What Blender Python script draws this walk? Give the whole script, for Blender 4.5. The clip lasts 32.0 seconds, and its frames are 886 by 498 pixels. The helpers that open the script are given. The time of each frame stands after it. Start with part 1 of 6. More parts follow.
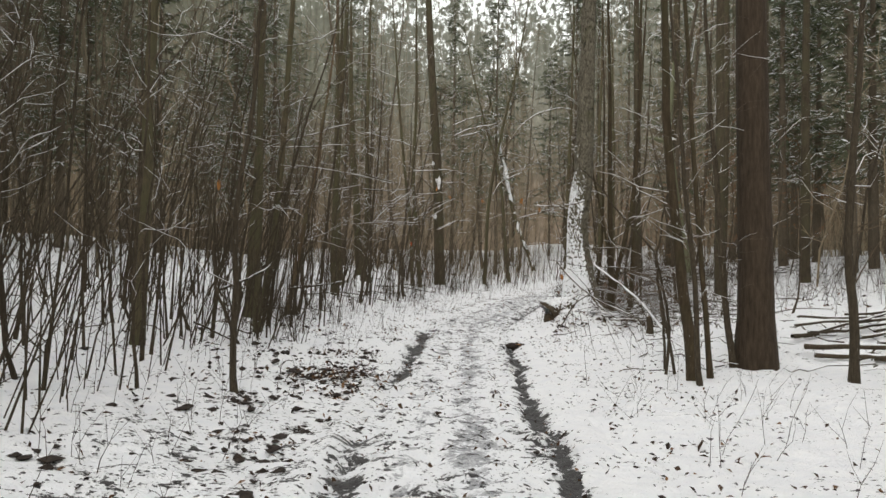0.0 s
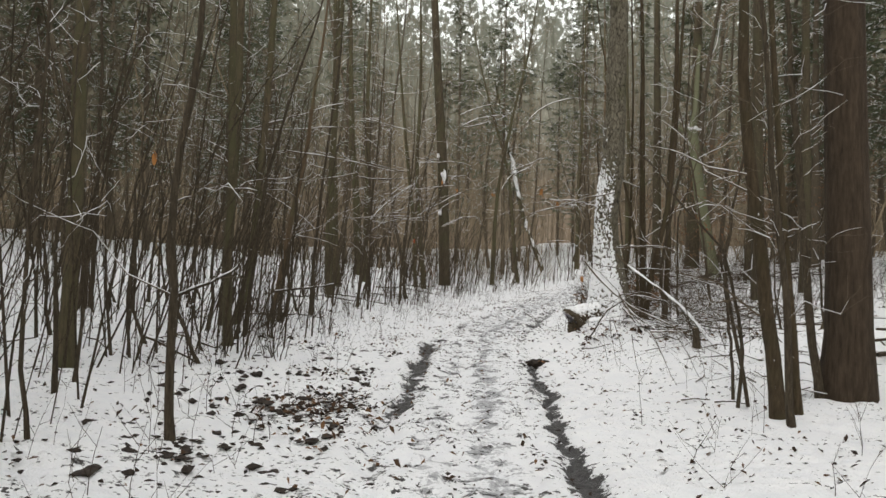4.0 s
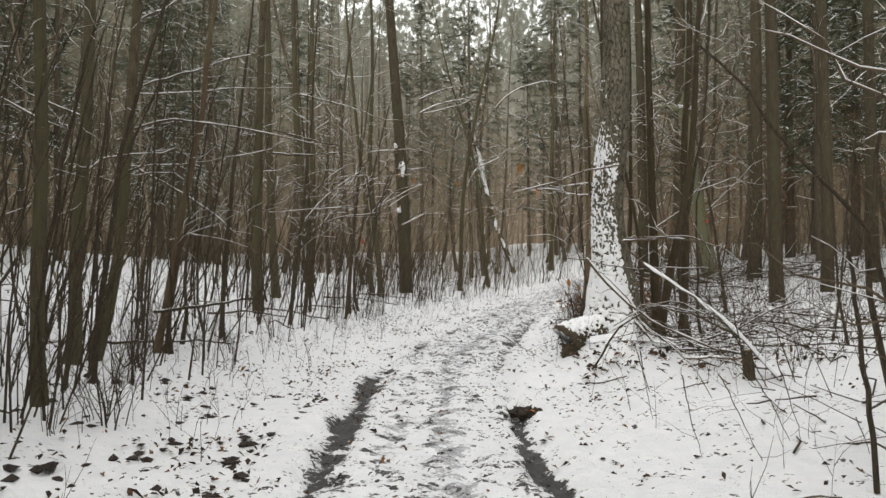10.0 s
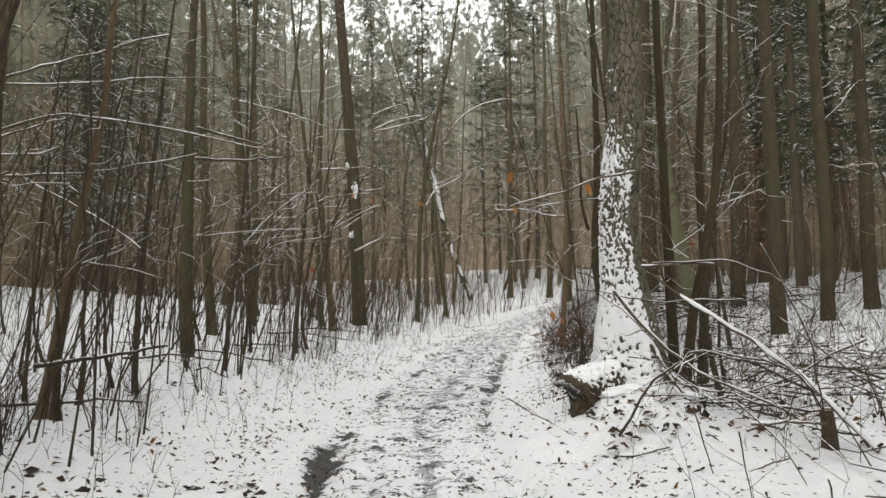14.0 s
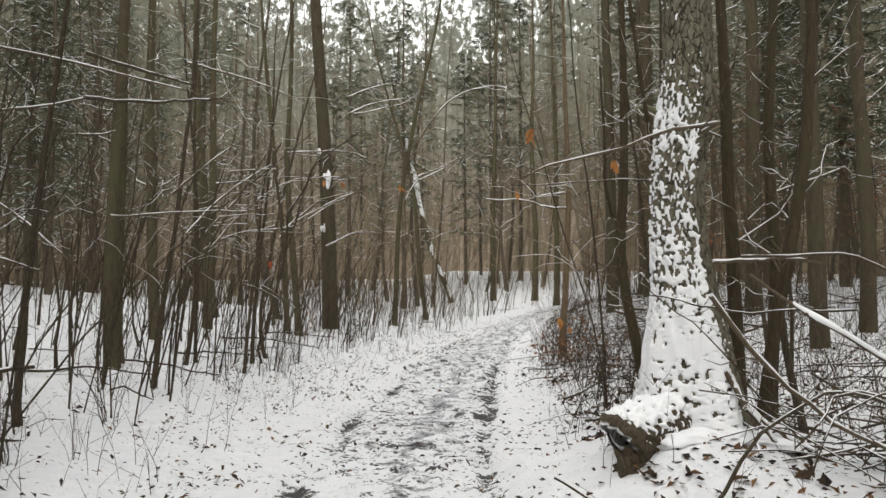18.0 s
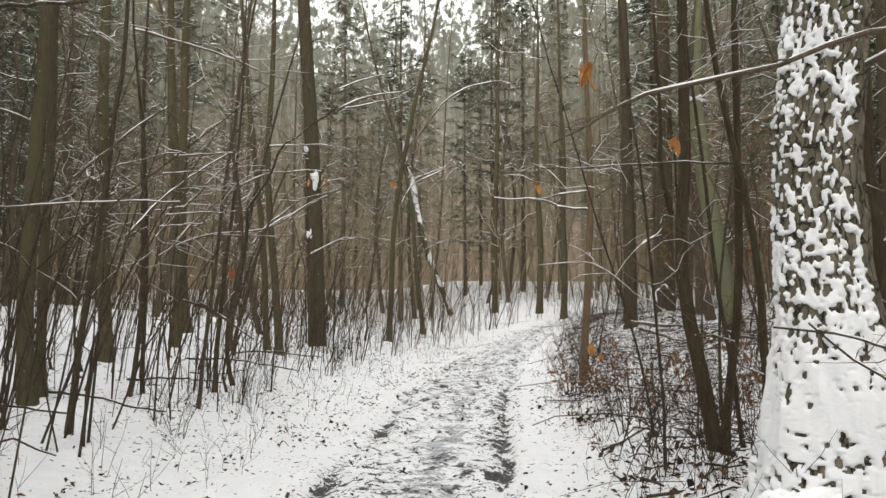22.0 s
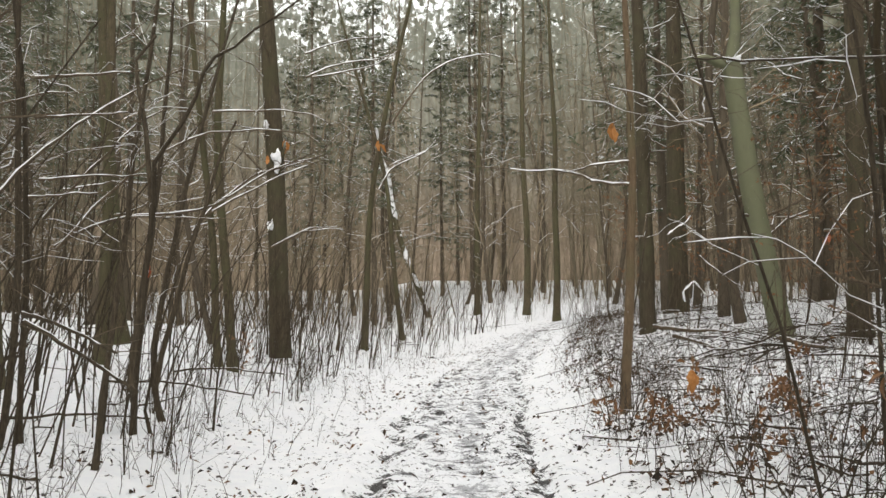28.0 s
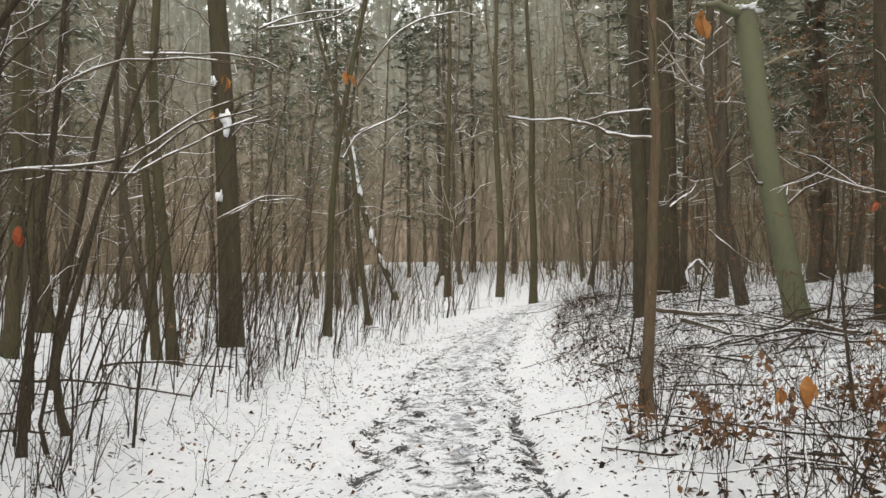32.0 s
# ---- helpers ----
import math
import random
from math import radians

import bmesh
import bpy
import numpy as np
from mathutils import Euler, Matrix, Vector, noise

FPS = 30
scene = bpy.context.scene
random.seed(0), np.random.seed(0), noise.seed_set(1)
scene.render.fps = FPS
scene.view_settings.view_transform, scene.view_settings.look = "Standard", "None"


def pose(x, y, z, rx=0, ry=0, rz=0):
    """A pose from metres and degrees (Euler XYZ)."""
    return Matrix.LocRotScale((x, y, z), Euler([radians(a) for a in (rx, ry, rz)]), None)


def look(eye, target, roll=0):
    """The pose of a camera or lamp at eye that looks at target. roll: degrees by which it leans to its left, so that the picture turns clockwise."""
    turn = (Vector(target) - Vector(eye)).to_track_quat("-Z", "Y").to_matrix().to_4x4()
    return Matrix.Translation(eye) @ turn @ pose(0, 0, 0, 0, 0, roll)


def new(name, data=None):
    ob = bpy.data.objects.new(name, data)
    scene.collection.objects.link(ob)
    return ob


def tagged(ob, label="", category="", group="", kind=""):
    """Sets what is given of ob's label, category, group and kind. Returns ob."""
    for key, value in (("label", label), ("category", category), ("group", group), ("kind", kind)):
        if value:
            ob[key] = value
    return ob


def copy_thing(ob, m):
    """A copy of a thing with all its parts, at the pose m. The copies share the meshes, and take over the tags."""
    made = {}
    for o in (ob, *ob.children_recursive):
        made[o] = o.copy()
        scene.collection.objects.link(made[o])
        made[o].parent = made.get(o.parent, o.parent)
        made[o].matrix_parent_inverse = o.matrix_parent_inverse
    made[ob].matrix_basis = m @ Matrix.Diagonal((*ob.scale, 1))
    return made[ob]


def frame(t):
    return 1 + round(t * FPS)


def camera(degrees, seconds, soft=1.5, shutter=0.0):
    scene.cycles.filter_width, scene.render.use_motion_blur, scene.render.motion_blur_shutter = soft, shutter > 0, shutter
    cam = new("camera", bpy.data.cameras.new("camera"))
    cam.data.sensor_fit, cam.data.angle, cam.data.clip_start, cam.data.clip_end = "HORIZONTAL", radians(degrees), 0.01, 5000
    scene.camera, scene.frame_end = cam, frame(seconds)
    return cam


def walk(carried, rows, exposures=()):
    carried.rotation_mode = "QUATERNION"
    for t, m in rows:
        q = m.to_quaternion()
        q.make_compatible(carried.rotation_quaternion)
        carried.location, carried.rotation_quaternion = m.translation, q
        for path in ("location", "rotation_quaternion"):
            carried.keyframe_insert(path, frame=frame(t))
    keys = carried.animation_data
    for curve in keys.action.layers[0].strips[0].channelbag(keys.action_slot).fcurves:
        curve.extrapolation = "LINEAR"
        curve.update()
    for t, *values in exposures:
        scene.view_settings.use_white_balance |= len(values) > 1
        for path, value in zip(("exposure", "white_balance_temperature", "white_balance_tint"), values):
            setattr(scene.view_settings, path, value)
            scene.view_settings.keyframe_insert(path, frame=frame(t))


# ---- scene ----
cam = camera(63.0, 32.0)
PATH = [
    (0, (0.000, 0.000, 1.450), (-0.174, 4.997, 1.518), 0.79),
    (0.5, (0.007, 0.275, 1.439), (-0.186, 5.271, 1.479), 0.90),
    (1, (-0.102, 0.523, 1.438), (-0.266, 5.520, 1.476), 1.01),
    (1.5, (-0.112, 0.765, 1.431), (-0.302, 5.761, 1.482), 0.88),
    (2, (-0.088, 1.034, 1.445), (-0.323, 6.027, 1.519), 1.04),
    (2.5, (-0.146, 1.299, 1.442), (-0.321, 6.295, 1.526), 1.35),
    (4.5, (-0.141, 2.188, 1.464), (-0.341, 7.184, 1.490), 0.97),
    (5, (-0.213, 2.494, 1.411), (-0.288, 7.493, 1.407), 0.86),
    (5.5, (-0.194, 2.790, 1.422), (-0.259, 7.790, 1.432), 0.44),
    (6, (-0.141, 3.071, 1.434), (-0.216, 8.070, 1.481), 0.33),
    (6.5, (-0.188, 3.320, 1.440), (-0.215, 8.319, 1.524), 0.50),
    (7, (-0.148, 3.600, 1.431), (-0.190, 8.599, 1.533), 0.41),
    (7.5, (-0.109, 3.868, 1.452), (-0.157, 8.866, 1.587), 0.67),
    (8, (-0.137, 4.161, 1.443), (-0.168, 9.157, 1.633), 0.76),
    (8.5, (-0.031, 4.427, 1.443), (-0.072, 9.425, 1.606), 0.02),
    (9, (0.007, 4.715, 1.440), (-0.006, 9.713, 1.571), -0.40),
    (9.5, (-0.025, 4.962, 1.445), (0.015, 9.961, 1.555), -0.55),
    (10, (0.022, 5.240, 1.425), (0.039, 10.239, 1.513), -0.35),
    (10.5, (-0.028, 5.470, 1.420), (0.116, 10.466, 1.524), -0.25),
    (11, (-0.059, 5.686, 1.466), (0.130, 10.682, 1.563), -0.71),
    (11.5, (-0.043, 5.932, 1.474), (0.148, 10.927, 1.592), -0.81),
    (12, (-0.090, 6.173, 1.455), (0.192, 11.163, 1.619), -1.01),
    (12.5, (-0.122, 6.412, 1.481), (0.218, 11.397, 1.663), -1.04),
    (13, (-0.084, 6.697, 1.496), (0.216, 11.685, 1.668), -1.05),
    (13.5, (-0.150, 6.960, 1.480), (0.191, 11.944, 1.701), -0.89),
    (14, (-0.209, 7.198, 1.493), (0.160, 12.178, 1.762), -0.98),
    (14.5, (-0.177, 7.474, 1.500), (0.182, 12.454, 1.767), -0.98),
    (15, (-0.204, 7.771, 1.476), (0.324, 12.735, 1.755), -0.95),
    (15.5, (-0.211, 8.005, 1.472), (0.350, 12.965, 1.770), -0.88),
    (17.5, (-0.128, 9.063, 1.488), (0.395, 14.028, 1.774), -0.27),
    (18, (-0.167, 9.330, 1.488), (0.360, 14.294, 1.764), -0.18),
    (18.5, (-0.137, 9.573, 1.502), (0.345, 14.542, 1.782), -0.59),
    (19, (-0.087, 9.844, 1.539), (0.314, 14.820, 1.805), -0.86),
    (19.5, (-0.132, 10.101, 1.514), (0.365, 15.069, 1.785), -0.73),
    (20, (-0.110, 10.371, 1.539), (0.416, 15.335, 1.822), -0.86),
    (20.5, (-0.058, 10.631, 1.545), (0.386, 15.603, 1.823), -0.54),
    (21, (-0.085, 10.886, 1.550), (0.421, 15.851, 1.853), -0.38),
    (21.5, (-0.065, 11.096, 1.553), (0.503, 16.052, 1.900), -0.40),
    (22, (0.010, 11.335, 1.562), (0.550, 16.294, 1.906), -0.00),
    (22.5, (-0.005, 11.577, 1.555), (0.545, 16.535, 1.892), 0.17),
    (23, (0.005, 11.813, 1.570), (0.541, 16.773, 1.906), 0.17),
    (23.5, (0.029, 12.089, 1.572), (0.521, 17.054, 1.901), 0.38),
    (24, (-0.013, 12.330, 1.620), (0.515, 17.291, 1.952), 0.31),
    (24.5, (-0.050, 12.552, 1.587), (0.498, 17.508, 1.954), -0.05),
    (26.5, (-0.047, 13.519, 1.586), (0.490, 18.477, 1.937), -0.74),
    (27, (-0.079, 13.717, 1.597), (0.559, 18.663, 1.963), -0.79),
    (27.5, (-0.113, 13.917, 1.617), (0.623, 18.850, 1.978), -0.90),
    (28, (-0.067, 14.120, 1.604), (0.688, 19.051, 1.947), -0.46),
    (28.5, (-0.108, 14.330, 1.585), (0.723, 19.250, 1.905), -0.34),
    (29, (-0.168, 14.549, 1.581), (0.741, 19.458, 1.847), -0.62),
    (29.5, (-0.135, 14.756, 1.581), (0.773, 19.667, 1.827), -0.71),
    (30, (-0.115, 14.974, 1.583), (0.794, 19.884, 1.849), -1.08),
    (30.5, (-0.154, 15.185, 1.585), (0.839, 20.079, 1.834), -1.40),
    (31, (-0.054, 15.405, 1.570), (0.886, 20.310, 1.819), -1.40),
    (31.5, (0.002, 15.622, 1.574), (0.932, 20.529, 1.806), -0.82),
    (32, (0.000, 15.831, 1.577), (1.005, 20.724, 1.794), -0.64),
]
walk(cam, [(t, look(eye, target, roll)) for t, eye, target, roll in PATH], [(0, 0.47), (6, 0.50), (13, 0.59), (19, 0.64), (23, 0.82), (28, 0.88), (32, 0.79)])

# ---- sky, sun ----
world = bpy.data.worlds.new("world")
scene.world = world
world.use_nodes = True
wn, wl = world.node_tree.nodes, world.node_tree.links
wn.clear()
sky = wn.new("ShaderNodeTexSky")
sky.sky_type, sky.sun_disc = "NISHITA", False
sky.sun_elevation, sky.sun_rotation = radians(33), radians(200)
sky_gain = wn.new("ShaderNodeVectorMath")
sky_gain.operation = "SCALE"
sky_gain.inputs["Scale"].default_value = 0.10
cloud = wn.new("ShaderNodeMix")
cloud.data_type = "RGBA"
cloud.inputs[0].default_value = 0.88
cloud.inputs[7].default_value = (1.0, 0.992, 0.965, 1)
wbg, wout = wn.new("ShaderNodeBackground"), wn.new("ShaderNodeOutputWorld")
wl.new(sky.outputs[0], sky_gain.inputs[0])
wl.new(sky_gain.outputs[0], cloud.inputs[6])
wl.new(cloud.outputs[2], wbg.inputs[0])
wl.new(wbg.outputs[0], wout.inputs[0])
wbg.inputs[1].default_value = 1.0
sun = new("sun", bpy.data.lights.new("sun", "SUN"))
sun.data.energy, sun.data.angle, sun.data.color = 1.4, radians(60), (1, 0.97, 0.92)
sun.matrix_world = look((0, 0, 30), (9, 24, 13))


# ---- materials ----
def material(name):
    m = bpy.data.materials.new(name)
    m.use_nodes = True
    n, l = m.node_tree.nodes, m.node_tree.links
    return m, n, l, n["Principled BSDF"]


def noise_node(n, l, scale, detail=4.0, stretch=None, space="Object", rough=0.6):
    co = n.new("ShaderNodeTexCoord")
    tex = n.new("ShaderNodeTexNoise")
    tex.inputs["Scale"].default_value, tex.inputs["Detail"].default_value = scale, detail
    tex.inputs["Roughness"].default_value = rough
    if stretch:
        mp = n.new("ShaderNodeMapping")
        mp.inputs["Scale"].default_value = stretch
        l.new(co.outputs[space], mp.inputs[0])
        l.new(mp.outputs[0], tex.inputs[0])
    else:
        l.new(co.outputs[space], tex.inputs[0])
    return tex.outputs[0]


def ramp(n, l, src, stops):
    r = n.new("ShaderNodeValToRGB")
    while len(r.color_ramp.elements) < len(stops):
        r.color_ramp.elements.new(0.5)
    for e, (p, c) in zip(r.color_ramp.elements, stops):
        e.position, e.color = p, (*c, 1) if len(c) == 3 else c
    l.new(src, r.inputs[0])
    return r.outputs[0]


def blend(n, l, fac, a, b, mode="MIX"):
    m = n.new("ShaderNodeMix")
    m.data_type, m.blend_type = "RGBA", mode
    for k, v in ((0, fac), (6, a), (7, b)):
        if isinstance(v, (int, float)):
            m.inputs[k].default_value = v
        elif isinstance(v, tuple):
            m.inputs[k].default_value = (*v, 1)
        else:
            l.new(v, m.inputs[k])
    return m.outputs[2]


def arith(n, l, op, a, b=0.0):
    m = n.new("ShaderNodeMath")
    m.operation = op
    for k, v in ((0, a), (1, b)):
        if isinstance(v, (int, float)):
            m.inputs[k].default_value = v
        else:
            l.new(v, m.inputs[k])
    return m.outputs[0]


def bump(n, l, bsdf, height, strength, distance):
    b = n.new("ShaderNodeBump")
    b.inputs["Strength"].default_value, b.inputs["Distance"].default_value = strength, distance
    l.new(height, b.inputs["Height"])
    l.new(b.outputs[0], bsdf.inputs["Normal"])


def bark_material(name, dark, light, moss=None, moss_amount=0.5, scale=14.0, strength=0.7, flecks=True):
    m, n, l, b = material(name)
    fine = noise_node(n, l, scale, 6, (3.0, 3.0, 0.45), rough=0.7)
    wide = noise_node(n, l, 1.3, 3)
    col = ramp(n, l, fine, [(0.3, dark), (0.7, light)])
    info = n.new("ShaderNodeObjectInfo")
    col = blend(n, l, arith(n, l, "MULTIPLY", info.outputs["Random"], 0.35), col, tuple(c * 0.55 for c in dark))
    if moss:
        mask = ramp(n, l, wide, [(0.62 - moss_amount * 0.35, (0, 0, 0)), (0.8 - moss_amount * 0.35, (0.85, 0.85, 0.85))])
        col = blend(n, l, mask, col, moss)
    if flecks:
        dab = ramp(n, l, noise_node(n, l, 26, 5, (1, 1, 0.4), rough=0.7), [(0.68, (0, 0, 0)), (0.73, (0.8, 0.8, 0.8))])
        col = blend(n, l, dab, col, (0.78, 0.78, 0.78))
    l.new(col, b.inputs["Base Color"])
    b.inputs["Roughness"].default_value = 0.9
    b.inputs["Specular IOR Level"].default_value = 0.2
    bump(n, l, b, fine, strength, 0.02)
    return m


def plain_material(name, a, c, scale=20.0, rough=0.9, island=False):
    m, n, l, b = material(name)
    col = ramp(n, l, noise_node(n, l, scale, 3), [(0.3, a), (0.7, c)])
    if island:
        geo = n.new("ShaderNodeNewGeometry")
        col = ramp(n, l, geo.outputs["Random Per Island"], island)
    l.new(col, b.inputs["Base Color"])
    b.inputs["Roughness"].default_value = rough
    b.inputs["Specular IOR Level"].default_value = 0.15
    return m


def plated_bark():
    """Old birch bark: grey-tan plates with dark cracks between them, some moss."""
    m, n, l, b = material("bark_birch")
    co, mp, vo = n.new("ShaderNodeTexCoord"), n.new("ShaderNodeMapping"), n.new("ShaderNodeTexVoronoi")
    mp.inputs["Scale"].default_value = (1.0, 1.0, 0.30)
    vo.feature = "DISTANCE_TO_EDGE"
    vo.inputs["Scale"].default_value = 21.0
    warp = n.new("ShaderNodeTexNoise")
    warp.inputs["Scale"].default_value, warp.inputs["Detail"].default_value = 7.0, 6.0
    mixv = n.new("ShaderNodeVectorMath")
    mixv.operation = "MULTIPLY_ADD"
    mixv.inputs[1].default_value = (0.14, 0.14, 0.14)
    l.new(co.outputs["Object"], warp.inputs[0])
    l.new(warp.outputs["Color"], mixv.inputs[0])
    l.new(co.outputs["Object"], mixv.inputs[2])
    l.new(mixv.outputs[0], mp.inputs[0])
    l.new(mp.outputs[0], vo.inputs["Vector"])
    fine = noise_node(n, l, 30, 5, (1, 1, 0.5), rough=0.7)
    plate = ramp(n, l, fine, [(0.3, (0.078, 0.068, 0.048)), (0.7, (0.22, 0.195, 0.145))])
    moss = ramp(n, l, noise_node(n, l, 2.2, 4), [(0.52, (0, 0, 0)), (0.7, (0.7, 0.7, 0.7))])
    plate = blend(n, l, moss, plate, (0.075, 0.075, 0.036))
    crack = ramp(n, l, vo.outputs["Distance"], [(0.0, (0.1, 0.1, 0.1)), (0.06, (1, 1, 1))])
    col = blend(n, l, crack, (0.018, 0.014, 0.010), plate)
    l.new(col, b.inputs["Base Color"])
    b.inputs["Roughness"].default_value = 0.9
    b.inputs["Specular IOR Level"].default_value = 0.2
    bump(n, l, b, arith(n, l, "ADD", crack, arith(n, l, "MULTIPLY", fine, 0.5)), 1.0, 0.025)
    return m


BARK_PINE = bark_material("bark_pine", (0.026, 0.0185, 0.012), (0.086, 0.062, 0.041), scale=9, strength=1.0, flecks=False)
BARK_MOSSY = bark_material("bark_mossy", (0.030, 0.022, 0.013), (0.094, 0.069, 0.040), (0.058, 0.050, 0.025), 0.45)
BARK_DARK = bark_material("bark_dark", (0.028, 0.022, 0.0145), (0.120, 0.094, 0.062), scale=22)
BARK_TREE = bark_material("bark_tree", (0.044, 0.036, 0.022), (0.145, 0.115, 0.070), (0.082, 0.078, 0.040), 0.6)
BARK_PALE = bark_material("bark_pale", (0.09, 0.06, 0.035), (0.2, 0.145, 0.09), (0.12, 0.11, 0.06), 0.4)
BARK_GREEN = bark_material("bark_green", (0.10, 0.096, 0.068), (0.20, 0.19, 0.135), (0.15, 0.155, 0.09), 0.8, strength=0.6)
BARK_BIG = bark_material("bark_big", (0.040, 0.032, 0.021), (0.114, 0.090, 0.057), (0.068, 0.062, 0.034), 0.5, scale=8)
BARK_BIRCH = plated_bark()
TWIG = bark_material("twig", (0.066, 0.051, 0.034), (0.185, 0.142, 0.095), scale=20)
# Twigs of the distance: air haze put into paler base colours.
TWIG_FAR_HAZED = plain_material("twig_far_hazed", (0.16, 0.125, 0.083), (0.335, 0.272, 0.185), 0.7)
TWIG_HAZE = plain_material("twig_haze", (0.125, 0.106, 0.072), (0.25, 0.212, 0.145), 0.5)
# Shade put into colour: darker twigs where tall crowns catch skylight.
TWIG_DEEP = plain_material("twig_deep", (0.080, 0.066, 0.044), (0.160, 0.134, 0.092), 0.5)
# Bark paled to carry the haze over far trunks.
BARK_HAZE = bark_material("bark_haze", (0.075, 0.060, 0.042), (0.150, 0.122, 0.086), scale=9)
WOOD_CUT = plain_material("wood_cut", (0.2, 0.14, 0.08), (0.34, 0.25, 0.15), 40)


def snow_material():
    m, n, l, b = material("snow")
    fine = noise_node(n, l, 60, 4)
    col = ramp(n, l, noise_node(n, l, 5, 4), [(0.3, (0.76, 0.77, 0.79)), (0.7, (0.86, 0.86, 0.86))])
    l.new(col, b.inputs["Base Color"])
    b.inputs["Roughness"].default_value = 0.75
    b.inputs["Specular IOR Level"].default_value = 0.25
    bump(n, l, b, fine, 0.35, 0.01)
    return m


SNOW = snow_material()


def ground_material():
    m, n, l, b = material("snowy_ground")
    at = n.new("ShaderNodeAttribute")
    at.attribute_name = "bare"
    at2 = n.new("ShaderNodeAttribute")
    at2.attribute_name = "slush"
    n1 = noise_node(n, l, 5.4, 5, (0.85, 1.35, 1), rough=0.62)
    n2 = noise_node(n, l, 32.0, 4, rough=0.6)
    n3 = noise_node(n, l, 110.0, 3)
    mix = arith(n, l, "ADD", arith(n, l, "MULTIPLY", n1, 1.5), arith(n, l, "MULTIPLY", n2, 0.9))
    val = arith(n, l, "ADD", at.outputs["Fac"], arith(n, l, "SUBTRACT", mix, 1.2))
    speck = ramp(n, l, noise_node(n, l, 19.0, 2, (1, 1.3, 1), rough=0.5), [(0.59, (0, 0, 0)), (0.68, (1, 1, 1))])
    hole = ramp(n, l, noise_node(n, l, 8.0, 3, (1.1, 1.0, 1), rough=0.55), [(0.63, (0, 0, 0)), (0.70, (1, 1, 1))])
    speck = arith(n, l, "MAXIMUM", speck, hole)
    patchy = ramp(n, l, noise_node(n, l, 1.6, 2), [(0.35, (0.25, 0.25, 0.25)), (0.65, (1, 1, 1))])
    val = arith(n, l, "ADD", val, arith(n, l, "MULTIPLY", arith(n, l, "MULTIPLY", speck, patchy), 0.6))
    mask = ramp(n, l, val, [(0.46, (0, 0, 0)), (0.54, (1, 1, 1))])
    val2 = arith(n, l, "ADD", at2.outputs["Fac"], arith(n, l, "SUBTRACT", mix, 1.2))
    mask2 = ramp(n, l, val2, [(0.44, (0, 0, 0)), (0.54, (1, 1, 1))])
    snow = ramp(n, l, n1, [(0.3, (0.82, 0.83, 0.85)), (0.65, (0.90, 0.90, 0.90))])
    slush = ramp(n, l, n2, [(0.35, (0.235, 0.238, 0.250)), (0.65, (0.63, 0.635, 0.65))])
    mud = ramp(n, l, n2, [(0.3, (0.026, 0.0248, 0.0245)), (0.7, (0.084, 0.080, 0.079))])
    col = blend(n, l, mask, blend(n, l, mask2, snow, slush), mud)
    l.new(col, b.inputs["Base Color"])
    rough = ramp(n, l, mask, [(0.0, (0.8, 0.8, 0.8)), (1.0, (0.45, 0.45, 0.45))])
    l.new(rough, b.inputs["Roughness"])
    b.inputs["Specular IOR Level"].default_value = 0.3
    h = arith(n, l, "ADD", arith(n, l, "MULTIPLY", n2, 0.8), arith(n, l, "ADD", arith(n, l, "MULTIPLY", n3, 0.3), arith(n, l, "MULTIPLY", n1, 1.2)))
    h = arith(n, l, "SUBTRACT", h, arith(n, l, "MULTIPLY", mask, 0.8))
    bump(n, l, b, h, 0.9, 0.04)
    return m


GROUND = ground_material()
LEAF_LITTER = plain_material("leaf_litter", (0.05, 0.03, 0.02), (0.1, 0.06, 0.03), 30, 0.7,
                             [(0.0, (0.018, 0.013, 0.01)), (0.5, (0.045, 0.028, 0.018)), (0.8, (0.1, 0.055, 0.028)), (1.0, (0.19, 0.1, 0.045))])
CLOD = plain_material("clod", (0.015, 0.012, 0.01), (0.05, 0.038, 0.03), 40, 0.7)
LEAF_ORANGE = plain_material("leaf_orange", (0.3, 0.12, 0.035), (0.5, 0.24, 0.08), 25, 0.6)
LEAF_RED = plain_material("leaf_red", (0.2, 0.045, 0.02), (0.34, 0.09, 0.035), 25, 0.6)
LEAF_BEECH = plain_material("leaf_beech", (0.13, 0.068, 0.034), (0.25, 0.135, 0.066), 25, 0.6)
STALK = plain_material("stalk", (0.024, 0.018, 0.013), (0.08, 0.057, 0.038), 4)
# Paler stalk copy; the haze of distance is in its colour.
STALK_FAR_HAZED = plain_material("stalk_far_hazed", (0.186, 0.144, 0.096), (0.36, 0.288, 0.195), 0.6)


def needle_material(name, shade, lit):
    m, n, l, b = material(name)
    col = ramp(n, l, noise_node(n, l, 1.2, 3), [(0.3, shade), (0.7, lit)])
    l.new(col, b.inputs["Base Color"])
    b.inputs["Roughness"].default_value = 0.8
    thin = n.new("ShaderNodeBsdfTranslucent")
    l.new(col, thin.inputs[0])
    mix = n.new("ShaderNodeMixShader")
    mix.inputs[0].default_value = 0.4
    l.new(b.outputs[0], mix.inputs[1])
    l.new(thin.outputs[0], mix.inputs[2])
    l.new(mix.outputs[0], n["Material Output"].inputs[0])
    return m


# First green is paled for haze on tall far conifers; second is not.
NEEDLE = needle_material("needle", (0.080, 0.094, 0.058), (0.17, 0.182, 0.118))
NEEDLE_DARK = needle_material("needle_dark", (0.052, 0.064, 0.034), (0.115, 0.130, 0.074))


